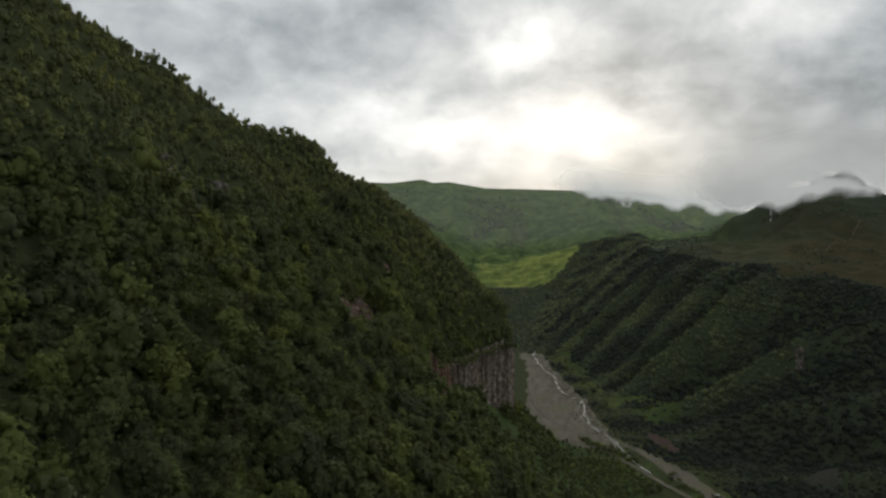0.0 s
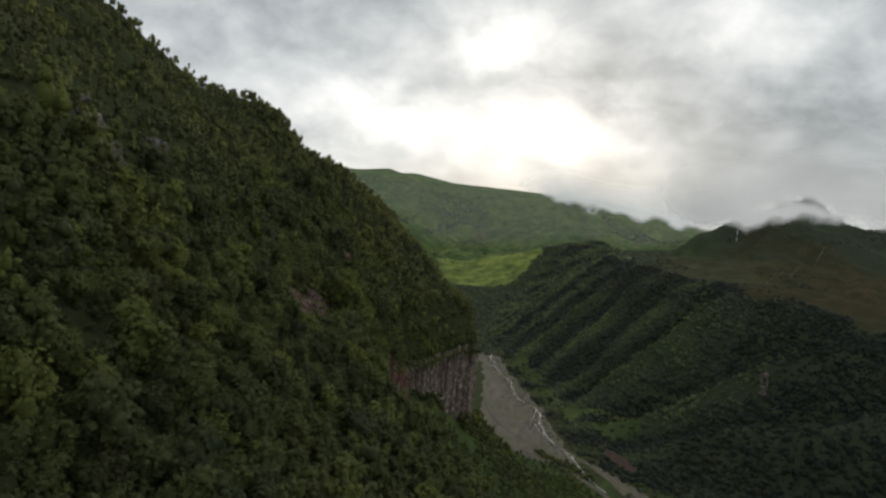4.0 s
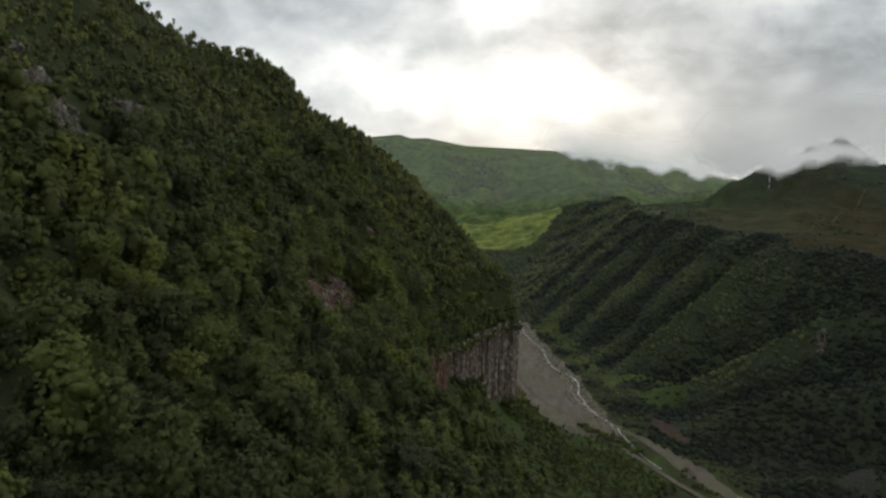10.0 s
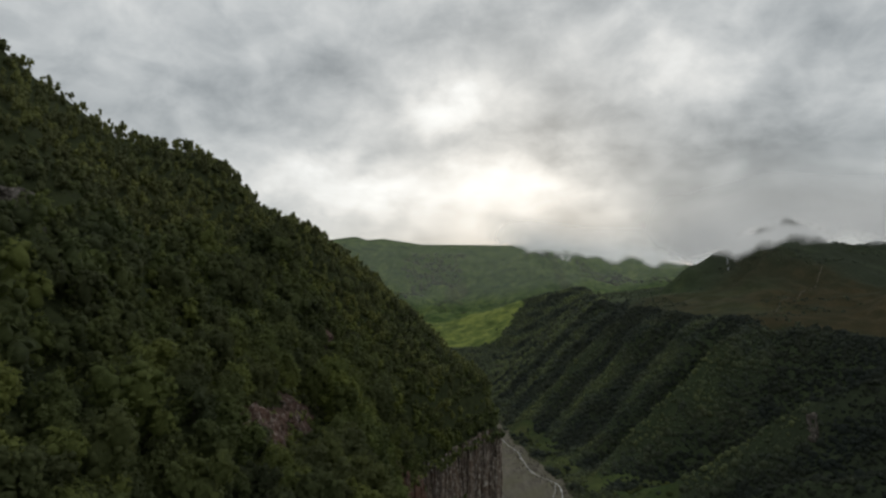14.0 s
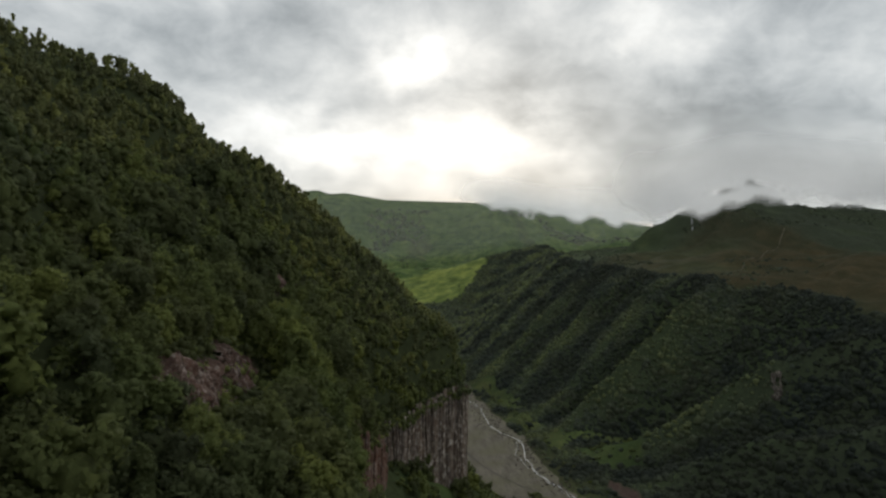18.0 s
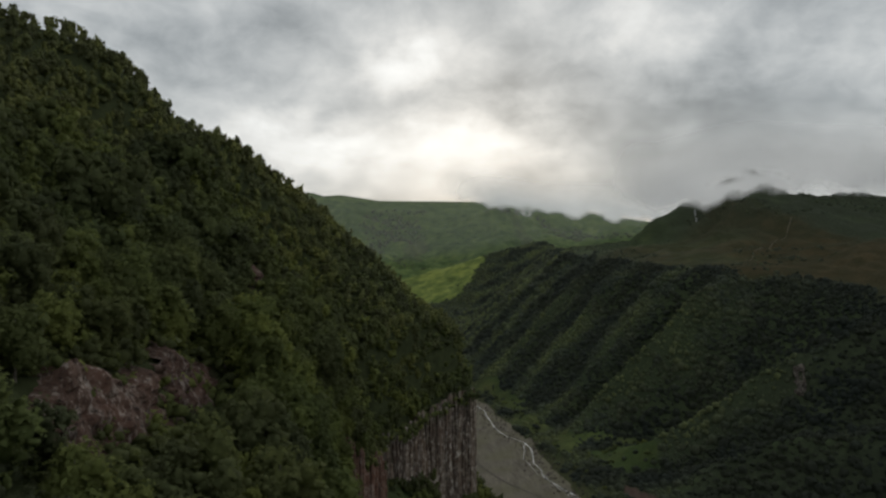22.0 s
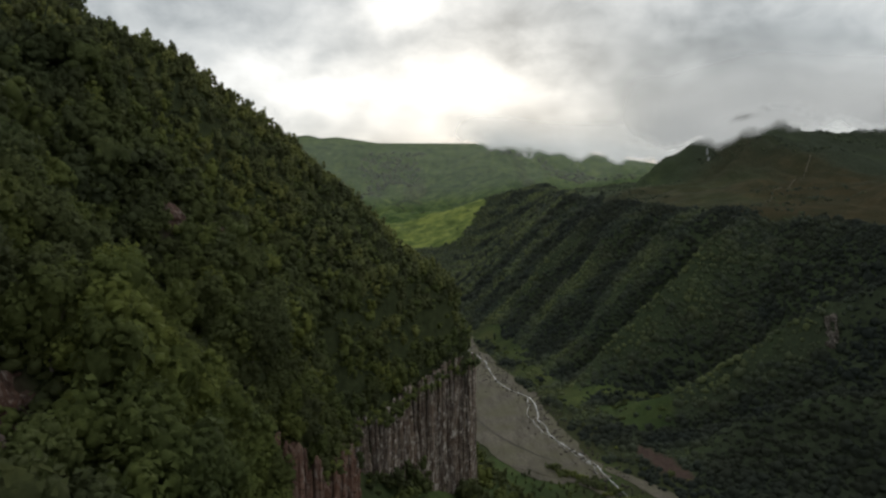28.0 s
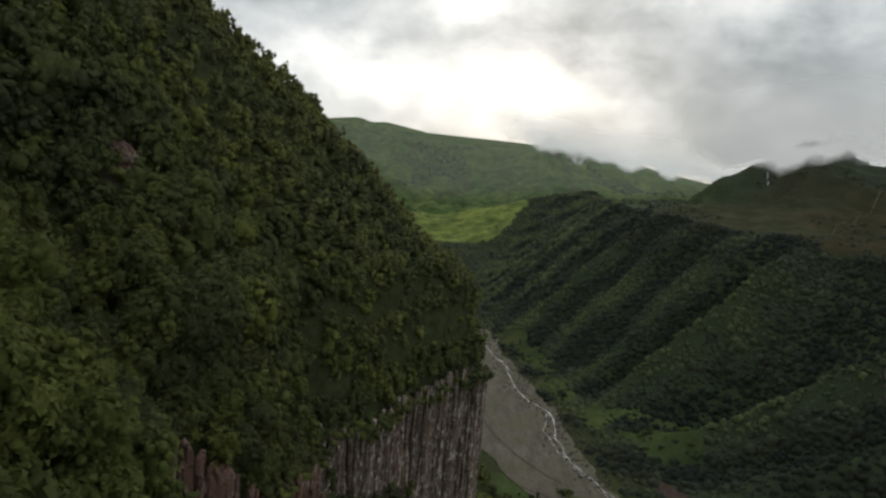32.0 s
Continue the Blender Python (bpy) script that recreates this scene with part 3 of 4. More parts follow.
def ground_sheet():
    xs = np.r_[steps((-4600, -1200, 140), (-1200, -300, 30), (-300, -132, 5), (-132, 60, 2.2), (60, 220, 4), (220, 760, 8), (760, 1100, 14), (1100, 1600, 25), (1600, 4600, 130)), 4600]
    ys = np.r_[steps((-1500, -150, 60), (-150, 20, 8), (20, 340, 4.5), (340, 640, 2.5), (640, 1300, 7), (1300, 2000, 10), (2000, 4700, 26)), 4700]
    gx, gy = np.meshgrid(xs, ys)
    z = height(gx, gy)
    verts = np.stack([gx, gy, z], -1).reshape(-1, 3)
    w = len(xs)
    i = (np.arange(len(ys) - 1)[:, None] * w + np.arange(w - 1)[None]).ravel()
    faces = np.stack([i, i + 1, i + w + 1, i + w], 1)
    x, y, h = verts.T
    k = across(x, y)
    wood = fractal(x, y, 70, 51)
    glade = grassy(x, y)
    far = smooth(1900, 2100, y) * smooth(0.3, 0.0, np.where(y < 2700, k, 0))
    bank = smooth(40, 15, np.abs(x - foot_x(y))) * smooth(560, 640, y) * 0.8
    meadow = np.clip(np.maximum(np.maximum(0.9 * glade, far), 0.35 * bank * smooth(-0.1, 0.3, wood)) + 0.25 * smooth(0.9, 1.1, k) * smooth(2.2, 1.6, k) + 0.1 * smooth(0.0, 0.3, wood) * (k > 0), 0, 1)
    lower = (1 - cliff_side(x, y)) * smooth(-45, -15, x) * (y > 400) * (k < 0) * smooth(-0.25, 0.2, fractal(x, y, 30, 59))
    meadow = np.maximum(meadow, 0.6 * lower * (y < 780))
    # grass tint drops below y 900, painting that ground as shaded
    meadow = np.maximum(meadow, (0.05 + 0.18 * smooth(720, 900, y)) * smooth(0.0, 0.06, k) * smooth(1.0, 0.9, k) * (y < 2000))
    # grass on the rib crests, which also paints them as lit edges
    rib = smooth(0.86, 0.97, spur_line(x, y)) * smooth(0.06, 0.16, k) * smooth(0.75, 0.5, k) * (y > 620)
    meadow = np.maximum(meadow, 0.3 * rib * smooth(-0.2, 0.3, fractal(x, y, 40, 57)))
    brown = smooth(0.92, 1.06, k + 0.16 * fractal(x, y, 120, 61, 5)) * smooth(2900, 2500, y) * smooth(2.9, 2.0, k + 0.7 * fractal(x, y, 200, 63)) * smooth(1540, 1440, y - 0.3 * (x - 560) + 60 * fractal(x, y, 120, 64)) * (0.9 + 0.9 * fractal(x, y, 200, 62))
    bright = smooth(-150, -60, x + 60 * fractal(x, y, 120, 71)) * smooth(2200, 2290, y) * smooth(2640, 2590, y + 0.15 * x) * (1 - far_wood(x, y))
    meadow = meadow * (1 - 0.85 * far_wood(x, y) * (k < 0.9))
    brown = np.maximum(brown, 0.28 * glade + 0.3 * bank * (k < 0.3))
    bright = np.maximum(bright, 0.42 * smooth(-0.12, 0.2, fractal(x, y * 0.7, 170, 75, 5)) * smooth(2640, 2720, y) * smooth(3420, 3150, y) * smooth(420, 250, x))
    bare = earth_bank(x, y)
    bare = np.clip(np.maximum(bare, 0.7 * on_outcrop(x, y, -0.5)), 0, 1)
    scree = ((x - 60 - 0.1 * (y - 3600)) / 55.0) ** 2 + ((y - 3600) / 260.0) ** 2 + 2.2 * fractal(x, y, 90, 66)
    bare = np.maximum(bare, 0.26 * smooth(1.1, 0.4, scree))
    return mesh_of("ground", verts, faces, [GROUND], True, None, dict(meadow=meadow, brown=np.clip(brown, 0, 1), bright=bright, bare=bare, scree=scree_fan(x, y), scrub=smooth(0.0, 0.05, k)))


thing("ground", "steep forested valley sides and grassy far hills", "ground", ground_sheet(), kind="structure")


def strip(name, left, right, lift, mat, rows=60, cols=6, bumpy=0.25, seed=1, wave=1.6):
    """A ribbon of ground between two lines in plan, each a list of (x, y)."""
    l, r = np.array(left, float), np.array(right, float)

    def along(p):
        d = np.r_[0, np.cumsum(np.hypot(*np.diff(p, axis=0).T))]
        k = np.linspace(0, d[-1], rows)
        return np.stack([np.interp(k, d, p[:, 0]), np.interp(k, d, p[:, 1])], 1)

    a, b = along(l), along(r)
    v = np.linspace(0, 1, cols)[None, :, None]
    xy = a[:, None] * (1 - v) + b[:, None] * v
    xy = xy + np.stack([wave * fractal(xy[..., 1], xy[..., 0] * 0.5 + seed, 25, seed, 5), 0 * xy[..., 0]], -1)
    z = lift + bumpy * fractal(xy[..., 0], xy[..., 1], 12, seed + 5) + np.maximum(height(xy[..., 0], xy[..., 1]), 0)
    z = np.minimum(z, lift + 3.0)
    verts = np.dstack([xy, z]).reshape(-1, 3)
    i = (np.arange(rows - 1)[:, None] * cols + np.arange(cols - 1)[None]).ravel()
    return mesh_of(name, verts, np.stack([i, i + 1, i + cols + 1, i + cols], 1), [mat], True)


thing("gravel_bed", "wide pale grey gravel river bed", "river bed", strip(
    "gravel_bed", [(20, 1330), (38, 1150), (34, 1000), (30, 840), (46, 789), (59, 759), (74, 731), (84, 722)],
    [(75, 1330), (79, 1150), (96, 1022), (110, 950), (114, 876), (118, 813), (122, 762), (124, 730)], 0.5, GRAVEL, 220, 16, wave=9.0), kind="structure")
thing("gravel_bar", "grey gravel bar beside the lower stream", "river bed", strip(
    "gravel_bar", [(124, 745), (138, 712), (152, 680), (158, 640), (172, 600), (188, 560), (215, 500)],
    [(128, 748), (152, 712), (172, 676), (182, 640), (192, 600), (212, 560), (240, 500)], 0.45, GRAVEL, 90, 6, wave=8.0), kind="structure")
thing("dirt_track", "pale dirt track along the river bank", "track", strip(
    "dirt_track", [(60, 755), (84, 735), (104, 714), (128, 664), (142, 626), (162, 585), (186, 540), (215, 480)],
    [(62, 758), (88, 738), (109, 716), (133, 666), (147, 629), (167, 588), (191, 543), (220, 483)], 0.9, GRAVEL, 80, 3), kind="structure")


def stream(line, wide, seed):
    p = np.array(line, float)
    d = np.r_[0, np.cumsum(np.hypot(*np.diff(p, axis=0).T))]
    k = np.linspace(0, d[-1], 160)
    x, y = np.interp(k, d, p[:, 0]), np.interp(k, d, p[:, 1])
    x = x + 4.6 * fractal(y, y * 0 + seed, 22, seed, 6)
    w = wide * (0.7 + 0.6 * (0.5 + 0.5 * value_noise(y / 13, y * 0, seed + 3)))
    return [tuple(q) for q in np.stack([x - w / 2, y], 1)], [tuple(q) for q in np.stack([x + w / 2, y], 1)]


RIVER = [(56, 1330), (54, 1235), (68, 1110), (79, 1060), (79, 990), (87, 948), (103, 926), (106, 901), (99, 863), (102, 821), (111, 784), (119, 752), (122, 724), (125, 707), (135, 668), (140, 655)]
thing("river", "narrow whitish glacial stream braiding over gravel", "river", strip("river", *stream(RIVER, 0.8, 4), 0.85, WATER, 220, 4, 0.1), kind="structure")
thing("river", "short bright stretch of stream between bushes", "river", strip("river", *stream([(186, 606), (190, 588), (204, 560), (230, 500)], 3.5, 8), 1.0, WATER, 40, 4, 0.1), kind="structure")

thing("river", "thin side channel of the stream on the gravel", "river", strip(
    "river", *stream([(102, 926), (98, 905), (94, 870), (98, 825), (107, 790), (116, 752), (119, 735)], 0.35, 14), 0.86, WATER, 160, 3, 0.1), kind="structure")


def dry_material():
    m, nt, bsdf = material("damp_silt")
    nt.links.new(ramp(nt, noise_fac(nt, 0.4, 5, 0.6), [(0.3, (0.045, 0.042, 0.034)), (0.7, (0.085, 0.078, 0.062))]), bsdf.inputs["Base Color"])
    bsdf.inputs["Roughness"].default_value = 0.9
    return m


DAMP = dry_material()
for n, line in enumerate(([(36, 930), (41, 887), (47, 855), (54, 834), (61, 815), (68, 801), (85, 775), (96, 762)],)):
    thing("dry_channel", "dark damp dry channel across the gravel", "channel", strip("dry_channel", *stream(line, 1.5, 30 + n), 0.8, DAMP, 90, 3, 0.1), kind="structure")

# ------------------------------------------------------------------ trees


def ico(level):
    bm = bmesh.new()
    bmesh.ops.create_icosphere(bm, subdivisions=level, radius=1)
    v = np.array([p.co[:] for p in bm.verts])
    f = np.array([[p.index for p in q.verts] for q in bm.faces])
    bm.free()
    return v, f


ICO1, ICO2 = ico(1), ico(2)


def lump(centre, radius, base, r, rough=0.34):
    v, f = base
    k = 1 + rough * r.uniform(-1, 1, len(v))
    return np.asarray(centre) + v * np.asarray(radius) * k[:, None], f


def leaves(centres, radii, count, size, r, single=False):
    """Leaf sprays, each of two triangles or of one, on the outer skin of the lumps and facing mostly outwards."""
    n = len(centres)
    big = radii.max(1) ** 1.6
    pick = r.choice(n, count, p=big / big.sum())
    way = r.normal(size=(count, 3))
    way[:, 2] += 0.35
    way /= np.linalg.norm(way, axis=1)[:, None]
    at = centres[pick] + way * radii[pick] * (0.82 + 0.42 * r.uniform(0, 1, count) ** 1.8)[:, None]
    face = way + 0.5 * r.normal(size=(count, 3)) + np.array([0, 0, 0.25])
    face /= np.linalg.norm(face, axis=1)[:, None]
    side = np.cross(face, r.normal(size=(count, 3)))
    side /= np.linalg.norm(side, axis=1)[:, None] + 1e-9
    tip = np.cross(face, side)
    s = size * np.exp(r.normal(0, 0.35, count))[:, None]
    a, b, c, d = at - side * s * 0.5, at + tip * s * 0.55 - face * s * 0.12, at + side * s * 0.5, at - tip * s * 0.55 - face * s * 0.12
    if single:
        v = np.stack([a - tip * s * 0.3, b + tip * s * 0.2, c - tip * s * 0.3], 1).reshape(-1, 3)
        return v, np.arange(count * 3).reshape(-1, 3)
    v = np.stack([a, b, c, d], 1).reshape(-1, 3)
    i = np.arange(count)[:, None] * 4
    return v, np.concatenate([i + [0, 1, 2], i + [0, 2, 3]], 0).reshape(-1, 3)


def join(pieces):
    verts, faces, n = [], [], 0
    for v, f in pieces:
        verts.append(v)
        faces.append(f + n)
        n += len(v)
    return np.concatenate(verts), np.concatenate(faces)


def crown_shape(r, tall, wide, lumps):
    """Centres and radii of the leafy masses of a crown: a tall body with smaller masses round and on it."""
    c, rad = [(0, 0, 0.56 * tall)], [(0.34 * wide, 0.34 * wide, 0.36 * tall)]
    for k in range(lumps - 1):
        a, h = k * 2.4 + r.uniform(0, 1.2), r.uniform(0.3, 0.92)
        out = wide * r.uniform(0.3, 0.46) * np.clip(1.3 - 1.35 * abs(h - 0.5), 0.3, 1)
        c.append((np.cos(a) * out, np.sin(a) * out, h * tall))
        q = wide * r.uniform(0.13, 0.28)
        rad.append((q, q, q * r.uniform(0.9, 1.6)))
    return np.array(c), np.array(rad)


def clumps(centres, radii, count, r, small=0.24, big=0.42):
    """Small leafy clumps on the upper and outer skin of the masses of a crown."""
    weight = radii.max(1) ** 2
    pick = r.choice(len(centres), count, p=weight / weight.sum())
    way = r.normal(size=(count, 3))
    way[:, 2] += 0.3
    way /= np.linalg.norm(way, axis=1)[:, None]
    at = centres[pick] + way * radii[pick] * r.uniform(0.72, 1.0, count)[:, None]
    q = np.sqrt(radii[pick].min(1) * 1.3) * r.uniform(small, big, count) * 1.15
    return [lump(at[k], (q[k], q[k], q[k] * r.uniform(0.7, 1.0)), ICO1, r, 0.34) for k in range(count)]


def tube(points, radii, sides=6):
    pts = np.array(points, float)
    a = np.linspace(0, 2 * np.pi, sides, endpoint=False)
    ring = np.stack([np.cos(a), np.sin(a), 0 * a], 1)
    v = (pts[:, None] + ring[None] * np.array(radii)[:, None, None]).reshape(-1, 3)
    f = []
    for k in range(len(pts) - 1):
        for s in range(sides):
            p, q = k * sides + s, k * sides + (s + 1) % sides
            f += [(p, q, q + sides), (p, q + sides, p + sides)]
    return v, np.array(f)


def tree_meshes(seed):
    """Trunk with limbs, and crown, of one broadleaf tree."""
    r = np.random.default_rng(seed)
    tall, wide = r.uniform(7.5, 11.0), r.uniform(5.0, 7.2)
    c, rad = crown_shape(r, tall, wide, 10)
    lean = r.uniform(-0.3, 0.3, 2)
    stem = [(lean[0] * k, lean[1] * k, z) for k, z in ((0, -1.5), (0.1, 0.8), (0.5, tall * 0.3), (1, tall * 0.6), (1.2, tall * 0.82))]
    pieces = [tube(stem, [0.26, 0.2, 0.16, 0.1, 0.04], 7)]
    for k in range(1, 10, 2):
        b = np.array(stem[2]) * (1 - k / 18) + np.array(stem[3]) * (k / 18)
        pieces.append(tube([b, (b + c[k]) / 2 + [0, 0, 0.2], c[k]], [0.09, 0.06, 0.02], 5))
    trunk = mesh_of("trunk", *join(pieces), [BARK], True)
    body = [lump(c[k], rad[k] * 0.7, ICO1, r, 0.3) for k in range(10)] + clumps(c, rad, 52, r)
    crown = mesh_of("crown", *join(body + [leaves(c, rad * 1.08, 1350, 0.4, r, True)]), [LEAF], True)
    return trunk, crown


def scatter(x0, x1, y0, y1, gap, r):
    """Places on a shaken grid."""
    xs, ys = np.arange(x0, x1, gap), np.arange(y0, y1, gap)
    gx, gy = np.meshgrid(xs, ys)
    gx[::2] += gap / 2
    return gx.ravel() + r.uniform(-0.42, 0.42, gx.size) * gap, gy.ravel() + r.uniform(-0.42, 0.42, gx.size) * gap


def forest_mesh(name, x, y, z, size, kinds, mat, r, shade=None):
    """Many small trees in one mesh: each a copy of one of the kinds, turned and scaled."""
    which = r.integers(0, len(kinds), len(x))
    verts, faces, tints, n = [], [], [], 0
    for k, (kv, kf) in enumerate(kinds):
        sel = np.flatnonzero(which == k)
        if not len(sel):
            continue
        a = r.uniform(0, 2 * np.pi, len(sel))
        ca, sa = np.cos(a)[:, None], np.sin(a)[:, None]
        s = size[sel][:, None]
        px = (kv[None, :, 0] * ca - kv[None, :, 1] * sa) * s + x[sel][:, None]
        py = (kv[None, :, 0] * sa + kv[None, :, 1] * ca) * s + y[sel][:, None]
        pz = kv[None, :, 2] * s * r.uniform(0.85, 1.2, len(sel))[:, None] + z[sel][:, None]
        verts.append(np.stack([px, py, pz], -1).reshape(-1, 3))
        off = n + np.arange(len(sel))[:, None, None] * len(kv)
        faces.append((kf[None] + off).reshape(-1, 3))
        tints.append(np.repeat(r.uniform(0, 1, len(sel)) if shade is None else shade[sel], len(kv)))
        n += len(sel) * len(kv)
    return mesh_of(name, np.concatenate(verts), np.concatenate(faces), [mat], True, None, dict(tint=np.concatenate(tints)))


def small_kind(seed, tall, wide, lumps, count, sprays, leaf, small=0.24, big=0.42):
    r = np.random.default_rng(seed)
    c, rad = crown_shape(r, tall, wide, lumps)
    body = [lump(c[k], rad[k] * 0.7, ICO1, r, 0.3) for k in range(lumps)]
    return join(body + clumps(c, rad, count, r, small, big) + [leaves(c, rad * 1.06, sprays, leaf, r, True)])


MID_KINDS = [small_kind(100 + k, 8.6 + 0.9 * (k % 4), 5.6 + 0.4 * (k % 5), 5, 20, 130, 0.55, 0.26, 0.46) for k in range(12)]
SLIM_KINDS = [small_kind(130 + k, 8.4 + 0.6 * (k % 3), 5.8 if k % 4 else 4.2, 3, 6, 34, 0.75, 0.34, 0.55) for k in range(12)]
NEAR_KINDS = [small_kind(110 + k, 8.6 + 0.9 * (k % 4), 5.6 + 0.4 * (k % 5), 7, 36, 600, 0.44) for k in range(12)]
SHRUB_KINDS = [small_kind(150 + k, 2.8, 4.4, 2, 1, 14, 0.5) for k in range(6)]
LEAFY_KINDS = [small_kind(170 + k, 2.4, 4.0, 2, 5, 34, 0.4) for k in range(6)]


def far_kind(seed, tall, wide):
    """A low domed tree top for woods far off."""
    r = np.random.default_rng(seed)
    c, rad = np.array([[0, 0, tall * 0.2]]), np.array([[wide * 0.5, wide * 0.5 * r.uniform(0.75, 1.1), tall * 0.8]])
    v, f = lump(c[0], rad[0] * 0.92, ICO1, r, 0.3)
    f = f[v[f][:, :, 2].max(1) > tall * 0.3]
    return join([(v, f), leaves(c, rad, 6, 1.9, r, True)])


FAR_KINDS = [far_kind(200 + k, 4.0 + 0.35 * (k % 5), 6.6 + 0.3 * (k % 4)) for k in range(12)]


def on_slope(x, y, rim):
    """Where trees stand on the near mountain and on the ground below its cliff."""
    side = cliff_side(x, y)
    ok = ((height(x, y) > 2.5) | ((x < track_x(y) - 4) & (y < 745))) & (x < track_x(y) + 200 * (y > 760)) & ~((y > 312) & (y < 556) & (np.abs(x - edge_x(y)) < rim))
    ok &= (y < np.interp(x, CREST_X, CREST_Y) + 9) | (side < 0.5)
    ok &= (y > 76 + np.where(x < -80, 1.05 * (-80 - x), 0) + np.where(x > -60, 2.0 * (x + 60), 0)) & ~((x > -36) & (y > 305) & (y < 385))
    ok &= ~on_outcrop(x, y, rim - 0.6, 9.0 * (rim > 1.5) - 99.0 * (rim < 1.5)) & (np.maximum(left_height(x, y), 0) >= right_height(x, y))
    ok &= ~((side < 0.5) & (y > 380) & (y < 460) & (x - edge_x(y) < 12))
    return ok & ~((side < 0.5) & (fractal(x, y, 50, 81) > 0.34))


r = np.random.default_rng(11)
tx, ty = scatter(-262, 190, 30, 745, 5.5, r)
ex, ey = scatter(-150, 5, 330, 600, 5.2, r)
tx, ty = np.r_[tx, ex], np.r_[ty, ey]
keep = on_slope(tx, ty, 2.0)
tx, ty = tx[keep], ty[keep]
rim_y = np.repeat(np.arange(320, 556, 2.6), 3) + r.uniform(-1.2, 1.2, 273)
tx, ty = np.r_[tx, edge_x(rim_y) - 1.2 - np.tile([0.4, 4.2, 8.0], 91) + r.uniform(-0.8, 0.8, 273)], np.r_[ty, rim_y]
keep = (cliff_side(tx, ty) > 0.5) | (tx < -32) | (ty < 395) | (r.uniform(size=len(tx)) < 0.5 + 0.6 * fractal(tx, ty, 30, 84))
tx, ty = tx[keep], ty[keep]
tz = height(tx, ty) - 0.8
near = np.flatnonzero((tx > -86) & (tx < -42) & (ty > 88) & (ty < 415) & (cliff_side(tx, ty) > 0.5))
single = np.zeros(len(tx), bool)
single[near[np.linspace(0, len(near) - 1, 300).astype(int)]] = True
close = np.zeros(len(tx), bool)
close[near] = True
close &= ~single
size = r.uniform(0.66, 1.22, len(tx)) * np.where(r.uniform(size=len(tx)) < 0.16, 1.3, 1.0)
size *= 1.04 + 0.36 * fractal(tx, ty, 26, 83, 3)
size *= np.where(cliff_side(tx, ty) < 0.5, np.where(tx - edge_x(ty) < 14, np.where(ty > 505, 1.25, np.where(ty > 466, 0.7, np.where(ty > 308, 0.4, 0.75))), 0.75), 1.0) * np.where((tz < 8) & (ty > 500), 0.75, 1.0)

tree_kinds = []
for k in range(7):
    trunk, crown = tree_meshes(300 + k)
    t = thing("tree", "dense green broadleaf tree on the steep slope", "tree", None, "trees on the slope")
    part("trunk", trunk, t)
    part("crown", crown, t)
    tree_kinds.append(t)
stand = (ty > 332) & (ty < 382) & (tx > -68) & (cliff_side(tx, ty) > 0.5)
lighter = []
for k in range(3):
    trunk, crown = tree_meshes(320 + k)
    crown.materials[0] = STAND_LEAF
    t = thing("tree", "lighter green broadleaf tree in the stand above the rock wall", "tree", None, "trees on the slope")
    part("trunk", trunk, t)
    part("crown", crown, t)
    lighter.append(t)
for n, k in enumerate(np.flatnonzero(single & stand)):
    m = pose(tx[k], ty[k], tz[k], r.uniform(-4, 4), r.uniform(-4, 4), r.uniform(0, 360)) @ Matrix.Scale(float(size[k]), 4)
    t = lighter[n] if n < 3 else copy_thing(lighter[n % 3], pose(0, 0, 0))
    t.matrix_basis = m
for n, k in enumerate(np.flatnonzero(single & ~stand)):
    m = pose(tx[k], ty[k], tz[k], r.uniform(-4, 4), r.uniform(-4, 4), r.uniform(0, 360))
    m = m @ Matrix.Scale(float(size[k]) * 0.9, 4)
    if n < 7:
        tree_kinds[n].matrix_basis = m
    else:
        t = copy_thing(tree_kinds[n % 7], pose(0, 0, 0))
        t.matrix_basis = m
distant = (ty > 460) | (tx < -115) | (tx > 0)
# trees painted lighter: the upper slope and the hazy far end of the spur
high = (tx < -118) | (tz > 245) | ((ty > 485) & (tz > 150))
size[stand] *= 1.12
size[high & ~single] *= np.where(tx[high & ~single] < -60, 0.8, 0.92)
size[high] = np.minimum(size[high], 0.84)
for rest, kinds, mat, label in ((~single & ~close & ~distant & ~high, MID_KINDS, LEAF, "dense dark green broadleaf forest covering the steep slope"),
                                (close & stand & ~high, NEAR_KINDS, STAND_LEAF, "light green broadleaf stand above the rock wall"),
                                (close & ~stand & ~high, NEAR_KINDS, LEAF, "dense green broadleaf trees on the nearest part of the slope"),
                                (~single & high, SLIM_KINDS, SKYLIT_LEAF, "forest on the upper slope and spur, leaf colour lightened for skylight and haze"),
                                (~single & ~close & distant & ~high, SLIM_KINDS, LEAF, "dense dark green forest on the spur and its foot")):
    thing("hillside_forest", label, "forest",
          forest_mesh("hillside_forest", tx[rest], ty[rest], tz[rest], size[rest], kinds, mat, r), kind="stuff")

sx, sy = scatter(-135, 160, 30, 690, 5.3, r)
keep = on_slope(sx, sy, 1.2)
sx, sy = sx[keep], sy[keep]
for cx, cy, half, high in OUTCROPS:
    n = int(half * 2.6)
    sx, sy = np.r_[sx, cx + r.choice([-1, 1], n) * r.uniform(1.5, high + 4, n)], np.r_[sy, cy + r.uniform(-1, 1, n) * half]
rim_y = np.repeat(np.arange(320, 556, 1.9), 5) + r.uniform(-0.9, 0.9, 625)
sx, sy = np.r_[sx, edge_x(rim_y) - 0.6 - np.tile([0.2, 2.4, 4.8, 7.2, 9.6], 125) + r.uniform(-0.6, 0.6, 625)], np.r_[sy, rim_y]
ux, uy = scatter(-98, -36, 80, 425, 3.7, r)
keep = on_slope(ux, uy, 1.2)
